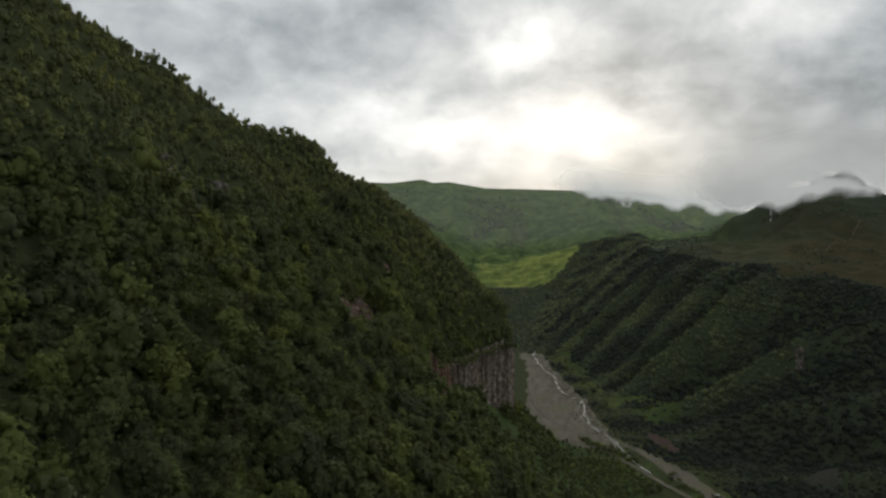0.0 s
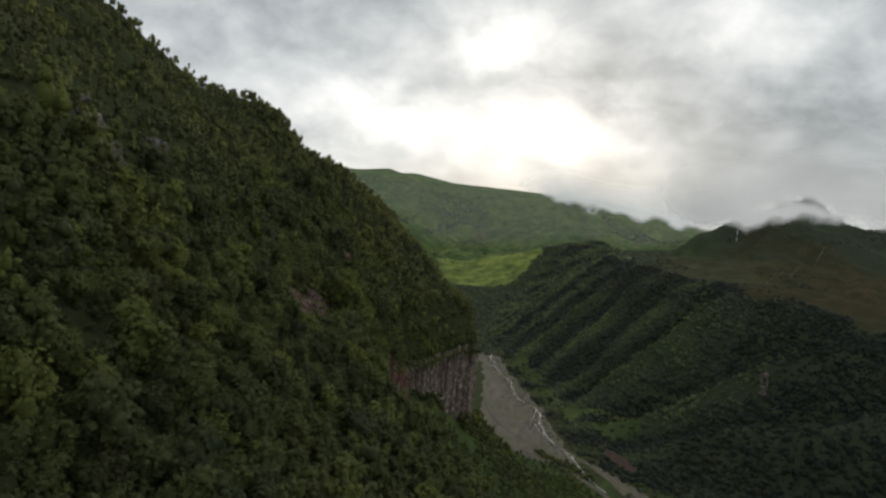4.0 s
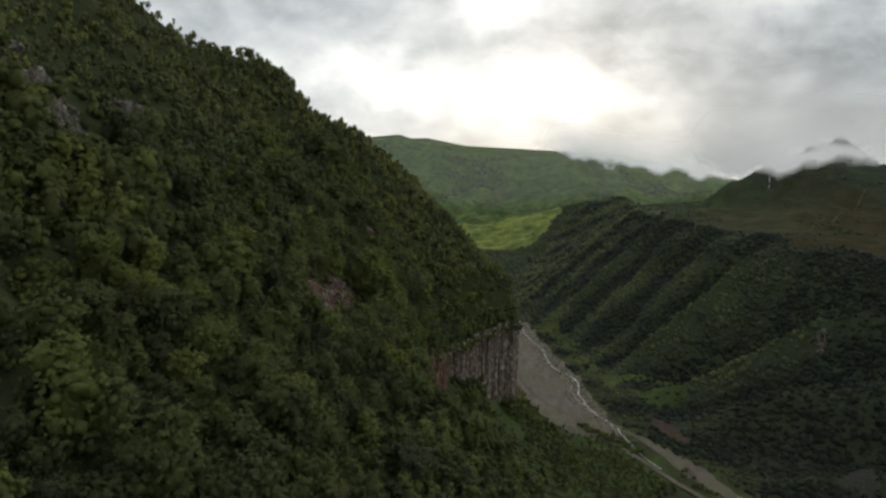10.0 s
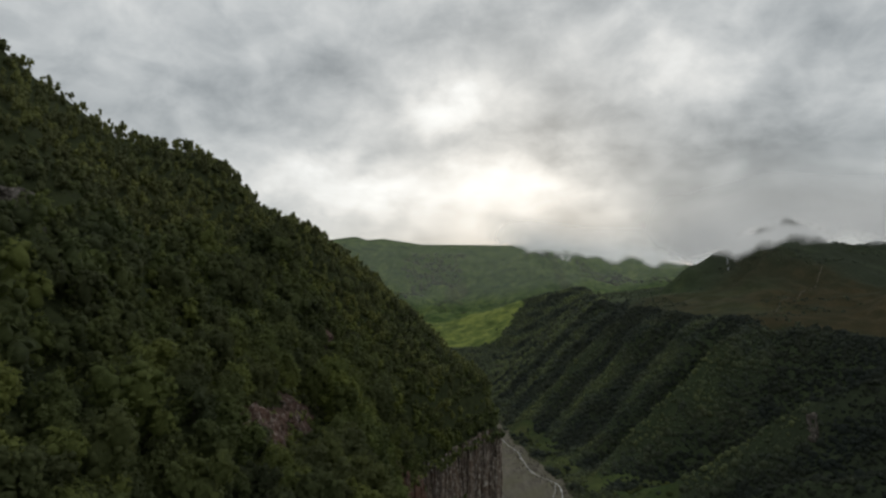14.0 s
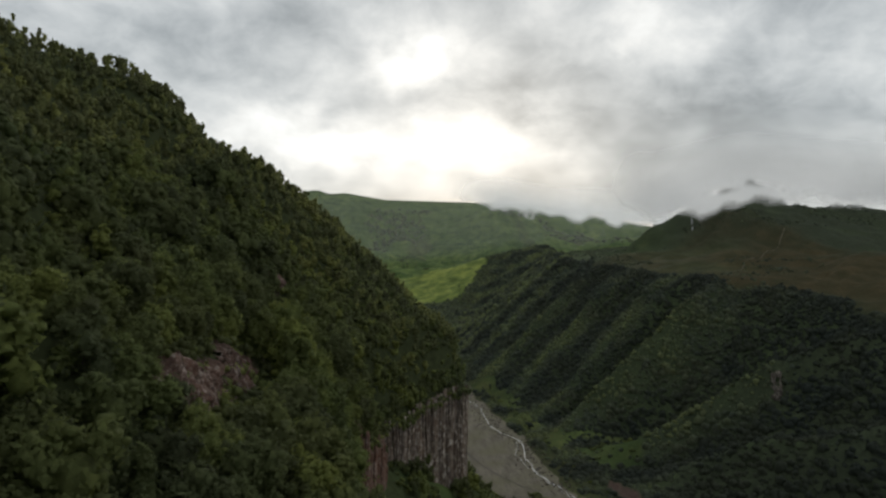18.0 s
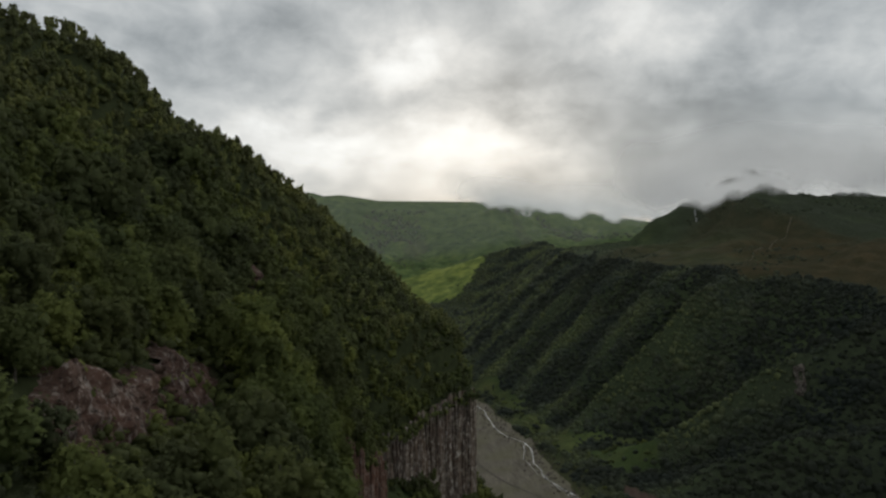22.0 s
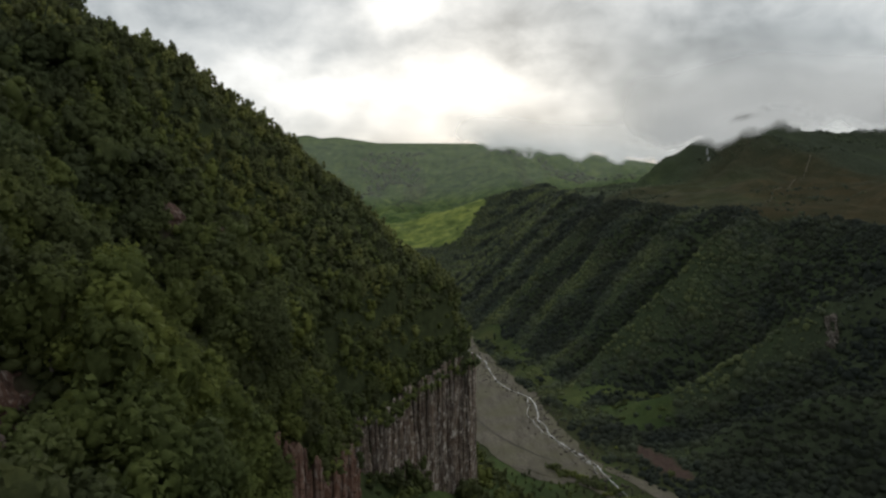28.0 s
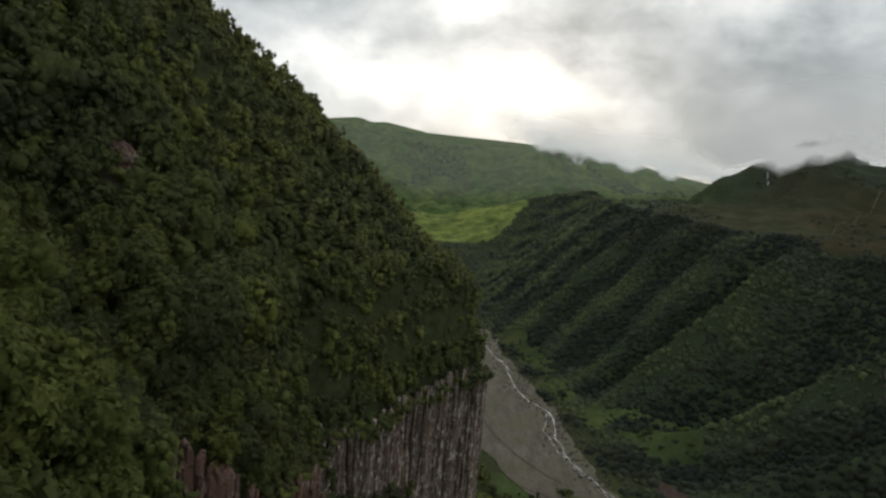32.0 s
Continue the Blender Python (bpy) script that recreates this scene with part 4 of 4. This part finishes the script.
ux, uy = ux[keep], uy[keep]
thing("undergrowth", "dense leafy shrubs under the nearest trees", "shrubs",
      forest_mesh("undergrowth", ux, uy, height(ux, uy) - 0.5, r.uniform(0.7, 1.4, len(ux)), LEAFY_KINDS, LEAF, r), kind="stuff")
qx, qy = scatter(-120, 6, 300, 590, 2.7, r)
keep = (edge_x(qy) - qx > 0.6) & (edge_x(qy) - qx < 62) & ~on_outcrop(qx, qy, 0.5) & (qy < np.interp(qx, CREST_X, CREST_Y))
qx, qy = qx[keep], qy[keep]
thing("undergrowth", "dense shrubs clinging to the steep ground above the cliff", "shrubs",
      forest_mesh("undergrowth", qx, qy, height(qx, qy) - 0.6, r.uniform(0.7, 1.5, len(qx)), SHRUB_KINDS, LEAF, r), kind="stuff")
outside = (sx < -98) | (sx > -36) | (sy < 80) | (sy > 425)
sx, sy = sx[outside], sy[outside]
for cx, cy, half, high in OUTCROPS:
    n = int(half * 3.2)
    sx, sy = np.r_[sx, cx + r.uniform(-high - 4, high + 5, n)], np.r_[sy, cy + r.uniform(-1.1, 1.1, n) * half]
hang_y = 410 + 146 * r.uniform(0, 1, 260) ** 0.6
hang = r.uniform(0.2, 2.6, 260)
sx, sy = np.r_[sx, edge_x(hang_y) + hang], np.r_[sy, hang_y]
sz = height(sx, sy) - 0.5
sz[-260:] = upper_left(edge_x(hang_y) - 1.5, hang_y) - 1.2 - 1.5 * hang * r.uniform(0.3, 1.2, 260)
thing("undergrowth", "low green shrubs filling the gaps between the trees", "shrubs",
      forest_mesh("undergrowth", sx, sy, sz, r.uniform(0.75, 1.5, len(sx)), SHRUB_KINDS, LEAF, r), kind="stuff")

# the woods go on down the slope under the flight
lx, ly = scatter(-125, 330, -45, 330, 5.6, r)
keep = (ly < 74 + np.where(lx < -80, 1.05 * (-80 - lx), 0) + np.where(lx > -60, 2.0 * (lx + 60), 0)) & (left_height(lx, ly) > 4) & (left_height(lx, ly) >= right_height(lx, ly))
lx, ly = lx[keep], ly[keep]
thing("hillside_forest", "dense green forest on the lower slope", "forest",
      forest_mesh("hillside_forest", lx, ly, height(lx, ly) - 0.8, r.uniform(0.8, 1.3, len(lx)), SHRUB_KINDS + FAR_KINDS[:6], LEAF, r), kind="stuff")

# across the river
fx, fy = scatter(50, 720, 480, 1350, 3.9, r)
hx, hy = scatter(60, 560, 1350, 2680, 7.5, r)
grow = np.r_[np.full(len(fx), 0.74), np.full(len(hx), 1.2)]
fx, fy = np.r_[fx, hx], np.r_[fy, hy]
k = across(fx, fy)
wood = fractal(fx, fy, 70, 51)
glade = grassy(fx, fy) > 0.35
keep = ~((np.abs(fx - 326 - 0.45 * (fy - 784)) < 6) & (np.abs(fy - 784) < 10)) & (k > 0.03 - 0.055 * (r.uniform(size=len(fx)) < 0.45)) & (earth_bank(fx, fy) < 0.4) & (scree_fan(fx, fy) < 0.4) & (fx < 560 + 0.3 * (1350 - fy).clip(0)) & (k + 0.16 * fractal(fx, fy, 120, 61, 5) < 1.0 + 0.13 * smooth(1040, 1110, fy) * smooth(1320, 1250, fy)) & (~glade | (r.uniform(size=len(fx)) < 0.1)) & (r.uniform(size=len(fx)) < 0.85 + 0.9 * (wood + 0.3))
fx, fy, grow, k = fx[keep], fy[keep], grow[keep], k[keep]
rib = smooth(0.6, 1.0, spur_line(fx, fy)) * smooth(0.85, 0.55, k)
# tint also paints light and shade: lit ribs, shaded gullies and near end
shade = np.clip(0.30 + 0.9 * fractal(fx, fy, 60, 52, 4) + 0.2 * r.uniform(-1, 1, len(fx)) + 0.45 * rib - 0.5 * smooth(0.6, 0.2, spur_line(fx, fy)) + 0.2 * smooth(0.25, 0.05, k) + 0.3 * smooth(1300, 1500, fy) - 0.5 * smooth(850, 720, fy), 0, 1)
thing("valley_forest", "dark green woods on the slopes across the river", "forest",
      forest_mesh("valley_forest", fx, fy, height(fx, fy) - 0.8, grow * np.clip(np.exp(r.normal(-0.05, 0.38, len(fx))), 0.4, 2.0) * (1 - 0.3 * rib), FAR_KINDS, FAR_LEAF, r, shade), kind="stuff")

wx, wy = scatter(-330, 620, 1255, 2700, 8.2, r)
keep = (far_wood(wx, wy) > r.uniform(0.2, 0.8, len(wx))) & (across(wx, wy) < 0.03)
wx, wy = wx[keep], wy[keep]
thing("far_forest", "dark woods below the bright far meadow", "forest",
      forest_mesh("far_forest", wx, wy, height(wx, wy) - 1.0, r.uniform(0.8, 1.6, len(wx)), FAR_KINDS, FAR_LEAF, r, r.uniform(0.25, 0.75, len(wx))), kind="stuff")

# thickets on the far hills
gx, gy = r.uniform(-600, 800, 16000), r.uniform(2000, 3400, 16000)
keep = (fractal(gx, gy * 0.6, 130, 91, 6) > 0.09 + 0.10 * r.uniform(-1, 1, len(gx))) & (across(gx, gy) < 0.02) & (far_wood(gx, gy) < 0.5) & ((gy > 2600 - 0.15 * gx) | (gx < -150) | (r.uniform(size=len(gx)) < 0.05))
gx, gy = gx[keep], gy[keep]
thing("far_thickets", "dark thickets scattered over the far grassy hills", "shrubs",
      forest_mesh("far_thickets", gx, gy, height(gx, gy) - 1.0, r.uniform(0.4, 1.1, len(gx)), FAR_KINDS, FAR_LEAF, r, r.uniform(0.3, 0.8, len(gx))), kind="stuff")

# dwarf scrub on the high pasture and the mountain above it
dx, dy = r.uniform(320, 1200, 19000), r.uniform(700, 2200, 19000)
keep = (across(dx, dy) > 0.98) & (fractal(dx, dy, 120, 97, 5) + 0.4 * smooth(1420, 1540, dy) > 0.26)
dx, dy = dx[keep], dy[keep]
thing("mountain_scrub", "dark dwarf scrub on the high pasture and mountain", "shrubs",
      forest_mesh("mountain_scrub", dx, dy, height(dx, dy) - 0.8, r.uniform(0.25, 0.8, len(dx)), FAR_KINDS, FAR_LEAF, r, r.uniform(0.05, 0.55, len(dx))), kind="stuff")

hx, hy = r.uniform(-900, 1300, 4500), r.uniform(3300, 4350, 4500)
keep = fractal(hx, hy * 0.5, 330, 95, 5) > 0.12
hx, hy = hx[keep], hy[keep]
thing("far_thickets", "dark scrub in the folds of the highest far hills", "shrubs",
      forest_mesh("far_thickets", hx, hy, height(hx, hy) - 2.0, r.uniform(1.2, 3.0, len(hx)), FAR_KINDS, FAR_LEAF, r, r.uniform(0.35, 0.8, len(hx))), kind="stuff")


# ------------------------------------------------------------------ rock
def rough_rock(seed, base=ICO2):
    r = np.random.default_rng(seed)
    v, f = base
    v = np.sign(v) * np.abs(v) ** 0.62
    v = v * r.uniform(0.75, 1.2, 3) * (1 + 0.2 * r.uniform(-1, 1, len(v)))[:, None]
    v[:, 0] += r.uniform(-0.35, 0.35) * v[:, 2]
    v[:, 1] += r.uniform(-0.3, 0.3) * v[:, 2]
    v[:, 2] = np.round(v[:, 2] * 2.2 + r.uniform()) / 2.2 + 0.1 * r.uniform(-1, 1, len(v))
    return v, f


ROCKS = [mesh_of("rock", *rough_rock(500 + k), [RED_ROCK]) for k in range(6)]
PALE_ROCKS = [mesh_of("rock", *rough_rock(520 + k), [PALE_ROCK]) for k in range(4)]


def rock_face(cx, cy, half, wide, mat, seed):
    """A broken face of rock between the foot and the top of its step in the slope, ragged at its rim."""
    ys, vs = np.linspace(-1.12 * half, 1.12 * half, int(half * 4.5)), np.linspace(-0.1, 1.1, 28)
    gy, gv = np.meshgrid(ys, vs)
    low, top = height(cx + 3.0 * wide + 0 * ys, cy + ys), height(cx - 3.0 * wide + 0 * ys, cy + ys)
    z = low[None] + gv * (top - low)[None]
    block = np.round(2.2 * value_noise(gy / 2.1 + 0.3 * value_noise(gv * 4, gy, seed), z / 2.6, seed + 1)) / 2.2
    chip = np.round(2.0 * value_noise(gy / 0.9, z / 1.5, seed + 2)) / 2.0
    out = 0.75 * block + 0.34 * chip + 0.22 * value_noise(gy / 0.6, z / 0.6, seed + 3) + 0.9 * value_noise(gy / 6.0, z / 7.0, seed + 4)
    rim = np.maximum(np.abs(gy) / half, np.abs(gv - 0.5) / 0.55) + 0.75 * fractal(gy, z * 1.6, 7.0, seed + 5)
    x = cx + 1.9 + (0.5 - gv) * 3.4 * wide + out * wide - 5.0 * smooth(0.78, 1.15, rim)
    v = np.stack([x - cx, gy + 0.25 * value_noise(gy / 0.8, z / 0.8, seed + 6), z - float(height(cx, cy))], -1).reshape(-1, 3)
    w = len(ys)
    i = (np.arange(len(vs) - 1)[:, None] * w + np.arange(w - 1)[None]).ravel()
    return mesh_of("face", v, np.stack([i, i + 1, i + w + 1, i + w], 1), [mat])


def outcrop(label, cx, cy, half, high, count, meshes, seed, wide=1.0, cling=False):
    r = np.random.default_rng(seed)
    base = thing("rock_outcrop", label, "rock", None, "rock outcrops")
    base.location = (cx, cy, float(height(cx, cy)))
    if not cling:
        part("face", rock_face(cx, cy, half, wide, meshes[0].materials[0], seed), base)
    for n in range(count):
        y, up = cy + r.uniform(-1, 1) * half, r.uniform(-0.1, 0.8)
        x = cx + (0.5 - up) * 3.2 * wide
        low, top = float(height(cx + 3.0 * wide, y)), float(height(cx - 3.0 * wide, y))
        if cling:
            x, y = cx + 0.45 * (y - cy) + r.uniform(-1, 1) * high, y
            low = top = float(height(x, y))
        s = (0.85 if cling else 0.55) * wide * float(np.exp(r.normal(0, 0.4)))
        ob = part("rock", meshes[n % len(meshes)], base)
        ob.location = (x - cx, y - cy, low + up * (top - low) - base.location[2])
        ob.rotation_euler = (r.uniform(-0.35, 0.35), r.uniform(-0.1, 0.6), r.uniform(-0.6, 0.6))
        ob.scale = (s * 0.6, s * r.uniform(0.6, 1.8), s * r.uniform(0.5, 1.5))
    return base


for n, (cx, cy, half, high) in enumerate(OUTCROPS):
    outcrop("pale brown rock face high among the trees" if n in (2, 3) else "reddish brown weathered rock face among the trees", cx, cy, half, high, int(8 + half * 1.6), PALE_ROCKS if n in (2, 3) else ROCKS, 600 + n, 1.15)
outcrop("pale grey rock buttress on the slope across the river", 326, 784, 7, 3.2, 46, PALE_ROCKS, 631, 1.7, True)


def column_mesh(seed, mat):
    """A basalt column one metre high and one across, six-sided, with a broken top."""
    r = np.random.default_rng(seed)
    a = np.arange(6) * np.pi / 3 + r.uniform(-0.2, 0.2, 6)
    cuts = np.r_[0, np.sort(r.uniform(0.12, 0.95, 4)), 1]
    v = []
    for n in range(5):
        k = 0.5 * r.uniform(0.82, 1.12, 6) * (1.08 - 0.12 * n / 4) * r.uniform(0.78, 1.12)
        sh = r.uniform(-0.17, 0.17, 2)
        for h, tight in ((cuts[n], 0.97), (cuts[n + 1] - 0.004, 1.0)):
            rough = r.uniform(-0.03, 0.03, 6) if h > 0 else 0
            v.append(np.stack([np.cos(a) * k * tight + sh[0], np.sin(a) * k * tight + sh[1], h + rough + 0 * a], 1))
    v = np.concatenate(v + [[[sh[0], sh[1], 1.02]]])
    f = []
    for k in range(9):
        for n in range(6):
            p, q = k * 6 + n, k * 6 + (n + 1) % 6
            f += [(p, q, q + 6), (p, q + 6, p + 6)]
    f += [(54 + n, 54 + (n + 1) % 6, 60) for n in range(6)]
    return mesh_of("column", v, np.array(f), [mat])


COLUMNS = [column_mesh(700 + k, BASALT) for k in range(20)]
RED_COLUMNS = [column_mesh(720 + k, RUST_ROCK) for k in range(8)]


def cliff(label, y0, y1, meshes, seed, gap, out=0.6, drop=0.0):
    """Columns side by side along the rim, in two staggered rows."""
    r = np.random.default_rng(seed)
    base = thing("basalt_cliff", label, "cliff", None, "basalt cliffs")
    ys = np.linspace(y0, y1, 400)
    xs = edge_x(ys)
    d = np.r_[0, np.cumsum(np.hypot(np.diff(xs), np.diff(ys)))]
    base.location = (float(xs[200]), float(ys[200]), float(lower_left(xs[200], ys[200])))
    for row in range(2):
        for n, at in enumerate(np.arange(0.5 * gap * row, d[-1], gap)):
            x, y = np.interp(at, d, xs), np.interp(at, d, ys)
            tx_, ty_ = np.interp(at + 1, d, xs) - np.interp(at - 1, d, xs), np.interp(at + 1, d, ys) - np.interp(at - 1, d, ys)
            nx, ny = ty_ / np.hypot(tx_, ty_), -tx_ / np.hypot(tx_, ty_)
            o = out + 0.8 * row + r.uniform(-0.45, 0.45) + 1.5 * fractal(y, x, 9, 77)
            bottom = float(lower_left(x + nx * 2, y + ny * 2)) - 3.0
            top = float(upper_left(x - nx * 1.5, y - ny * 1.5)) + 0.5 - drop - (r.uniform(0, 1) ** 1.6) * (3.0 + 20.0 * row) - 5.0 * max(0.0, float(fractal(y, x, 7, 78)))
            if row and 484 < y < 495:
                bottom += 11.0
            if top - bottom < 3:
                continue
            ob = part("column", meshes[r.integers(len(meshes))], base)
            ob.location = (x + nx * o - base.location[0], y + ny * o - base.location[1], bottom - base.location[2])
            ob.rotation_euler = (r.uniform(-0.03, 0.03), r.uniform(-0.03, 0.03), r.uniform(0, 6.28))
            w = gap * r.uniform(0.85, 1.7)
            ob.scale = (w, w, top - bottom)
    return base


cliff("tall grey-brown columnar basalt cliff above the river", 466, 552, COLUMNS, 41, 1.1)
cliff("reddish columnar basalt pillar in the cliff", 405, 456, RED_COLUMNS, 42, 1.2)
cliff("broken reddish basalt wall in a dark recess", 352, 405, RED_COLUMNS, 43, 1.8)
cliff("weathered pale rock pillar half hidden by trees", 318, 352, COLUMNS, 44, 1.9)

# ------------------------------------------------------------------ stones on the river bed
r = np.random.default_rng(29)
gy = r.uniform(700, 1250, 900)
gx = np.interp(gy, *np.array([(y, x) for x, y in RIVER[::-1]], float).T) + r.normal(3, 9, 900)
keep = (gx > np.interp(gy, (722, 759, 840, 1150), (86, 62, 36, 40))) & (gx < foot_x(gy) + 2)
gx, gy = gx[keep], gy[keep]
thing("river_stones", "pale loose stones scattered along the stream", "stones",
      forest_mesh("river_stones", gx, gy, height(gx, gy) + 0.5, r.uniform(0.25, 1.0, len(gx)) ** 1.5, [rough_rock(560 + k, ICO1) for k in range(4)], PALE_ROCK, r), kind="stuff")

# ------------------------------------------------------------------ bushes by the river
BUSH = [mesh_of("bush", *small_kind(800 + k, 3.4, 4.6, 5, 12, 90, 0.35), [LEAF], True) for k in range(4)]


def bushes(label, spots, r):
    for x, y, s in spots:
        ob = thing("bush", label, "bush", BUSH[r.integers(4)], "bushes by the river")
        ob.location = (x, y, float(height(x, y)) - 0.3)
        ob.rotation_euler, ob.scale = (0, 0, r.uniform(0, 6.28)), (s, s, s * r.uniform(0.7, 1.0))


r = np.random.default_rng(23)
bushes("dense dark bush on the gravel island between the channels",
       [(90 + 38 * k + r.uniform(-6, 6), 748 - 62 * k + r.uniform(-6, 6), r.uniform(1.2, 2.0)) for k in np.linspace(0, 1, 22)], r)
bushes("dark bush at the edge of the gravel river bed",
       [(113 + r.uniform(-2, 3), 964 + r.uniform(-14, 14), r.uniform(1.2, 1.8)) for k in range(6)], r)
bushes("small bush on the grassy bank across the river",
       [(float(foot_x(y)) + 4 + r.uniform(0, 16), y, r.uniform(0.7, 1.4)) for y in np.linspace(640, 1180, 40)], r)
bushes("small dark bush on the grassy terrace",
       [(186 + r.uniform(-34, 34), 848 + r.uniform(-42, 42), r.uniform(0.6, 1.5)) for k in range(24)], r)
bushes("dark bush along the dirt track",
       [(150 + 40 * k + r.uniform(-8, 8), 650 - 90 * k + r.uniform(-10, 10), r.uniform(0.9, 1.6)) for k in np.linspace(0, 1, 18)], r)

# ------------------------------------------------------------------ snow patches
# snow colour darkened to stand in for the shade of the clouds
SNOW, snow_nt, snow_bsdf = material("cloud_shaded_snow")
snow_nt.links.new(ramp(snow_nt, noise_fac(snow_nt, 0.2, 4), [(0.3, (0.22, 0.225, 0.23)), (0.7, (0.42, 0.43, 0.44))]), snow_bsdf.inputs["Base Color"])


def snow_patch(label, line, wide):
    p = np.array(line, float)
    k = np.linspace(0, len(p) - 1, 24)
    x, y = np.interp(k, range(len(p)), p[:, 0]), np.interp(k, range(len(p)), p[:, 1])
    w = wide * (0.35 + 0.65 * np.sin(np.linspace(0.15, 3.0, 24))) * (1 + 0.3 * value_noise(k * 2.3, k * 0, 5))
    v = np.concatenate([np.stack([x + w * q, y, height(x + w * q, y) + 1.0], 1) for q in (-0.5, 0, 0.5)])
    i = np.arange(23)
    f = np.concatenate([np.stack([i, i + 24, i + 25, i + 1], 1), np.stack([i + 24, i + 48, i + 49, i + 25], 1)])
    thing("snow_patch", label, "snow", mesh_of("snow_patch", v, f, [SNOW], True), "snow patches")


snow_patch("narrow white snow streak in a gully below the summit", [(586, 1572), (580, 1556), (575, 1542), (569, 1528)], 4.5)
snow_patch("small snow patch just under the far ridge", [(-190, 4330), (-130, 4340), (-60, 4320)], 22)


def trail(label, line, wide, seed):
    """A worn path laid on the ground, from points in plan."""
    p = np.array(line, float)
    d = np.r_[0, np.cumsum(np.hypot(*np.diff(p, axis=0).T))]
    k = np.linspace(0, d[-1], 120)
    x, y = np.interp(k, d, p[:, 0]) + 3 * fractal(k, k * 0, 40, seed), np.interp(k, d, p[:, 1])
    w = wide * (0.6 + 0.5 * (1 + value_noise(k / 14, k * 0, seed + 1)))
    v = np.concatenate([np.stack([x + w * q, y, height(x + w * q, y) + 0.9], 1) for q in (-0.5, 0.5)])
    i = np.arange(119)
    thing("trail", label, "track", mesh_of("trail", v, np.stack([i, i + 120, i + 121, i + 1], 1), [GRAVEL], True), kind="structure")


trail("pale worn track climbing the brown pasture", [(452, 1110), (500, 1180), (560, 1245), (640, 1340), (690, 1400)], 1.7, 12)

# ------------------------------------------------------------------ cloud on the summits
def cloud_sheet(x0, x1, y, bow, base, thick, top, mat=None, gaps=(), fade=320):
    """A hanging sheet of mist, densest a little above its ragged base. base: rows of (x, z)."""
    xs, zs = np.linspace(x0, x1, 120), np.linspace(0, 1, 60)
    gx, gk = np.meshgrid(xs, zs)
    b = np.interp(gx, *np.array(base, float).T)
    z = b - 60 + gk * (top + 60)
    yy = y + bow * ((gx - x0) / (x1 - x0) - 0.5) ** 2 + 25 * fractal(gx, z, 160, int(y) % 97)
    above = z - b
    dense = -0.42 + 1.08 * smooth(-45, thick, above)
    edge = np.minimum(gx - x0, x1 - gx)
    thin = smooth(0, fade, edge) * smooth(top, top * 0.12, above)
    for cx, cz, wide, high, lean in gaps:
        thin = thin * (1 - 0.62 * np.exp(-((gx - cx) / wide) ** 2 - ((z - cz - lean * (gx - cx)) / high) ** 2))
    v = np.stack([gx, yy, z], -1).reshape(-1, 3)
    i = (np.arange(59)[:, None] * 120 + np.arange(119)[None]).ravel()
    me = mesh_of("cloud", v, np.stack([i, i + 1, i + 121, i + 120], 1), [mat or MIST], True, None, dict(dense=dense.ravel(), wisp=(0.5 + 1.3 * smooth(90, 10, above)).ravel(), thin=thin.ravel()))
    return thing("cloud", "low grey-white cloud hanging round the summits", "cloud", me, "low clouds", "stuff")


cloud_sheet(330, 2400, 1490, 160, [(250, 305), (430, 298), (490, 275), (550, 289), (630, 308), (680, 314), (760, 306), (830, 301), (930, 298), (1200, 292), (2400, 265)], 42, 210, gaps=[(618, 332, 22, 5, 0.1), (690, 350, 30, 7, -0.1), (742, 338, 22, 8, -0.5), (850, 318, 26, 7, -0.3)], fade=190)
cloud_sheet(120, 3600, 3450, 200, [(100, 455), (420, 382), (670, 336), (1000, 322), (1200, 292), (3600, 275)], 84, 260, FAR_MIST, fade=380)


# nearly clear copy of the mist, emission included, that lightens the hills behind it
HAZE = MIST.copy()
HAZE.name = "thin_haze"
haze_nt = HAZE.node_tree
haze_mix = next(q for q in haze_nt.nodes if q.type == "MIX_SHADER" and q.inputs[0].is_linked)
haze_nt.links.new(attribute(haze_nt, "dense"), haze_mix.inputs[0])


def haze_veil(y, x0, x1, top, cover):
    """A sheet standing in for thin valley haze, thinning out towards the ground and upwards."""
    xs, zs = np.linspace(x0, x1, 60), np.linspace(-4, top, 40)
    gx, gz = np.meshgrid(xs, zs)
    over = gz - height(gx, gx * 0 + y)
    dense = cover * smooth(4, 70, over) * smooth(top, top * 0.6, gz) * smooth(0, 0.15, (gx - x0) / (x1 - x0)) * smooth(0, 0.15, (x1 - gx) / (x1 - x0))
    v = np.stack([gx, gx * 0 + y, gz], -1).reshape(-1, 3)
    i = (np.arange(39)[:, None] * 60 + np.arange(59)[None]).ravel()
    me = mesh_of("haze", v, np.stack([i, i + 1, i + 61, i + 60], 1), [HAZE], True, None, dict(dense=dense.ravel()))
    thing("haze", "faint bluish haze hanging in the valley", "haze", me, "valley haze", "stuff")


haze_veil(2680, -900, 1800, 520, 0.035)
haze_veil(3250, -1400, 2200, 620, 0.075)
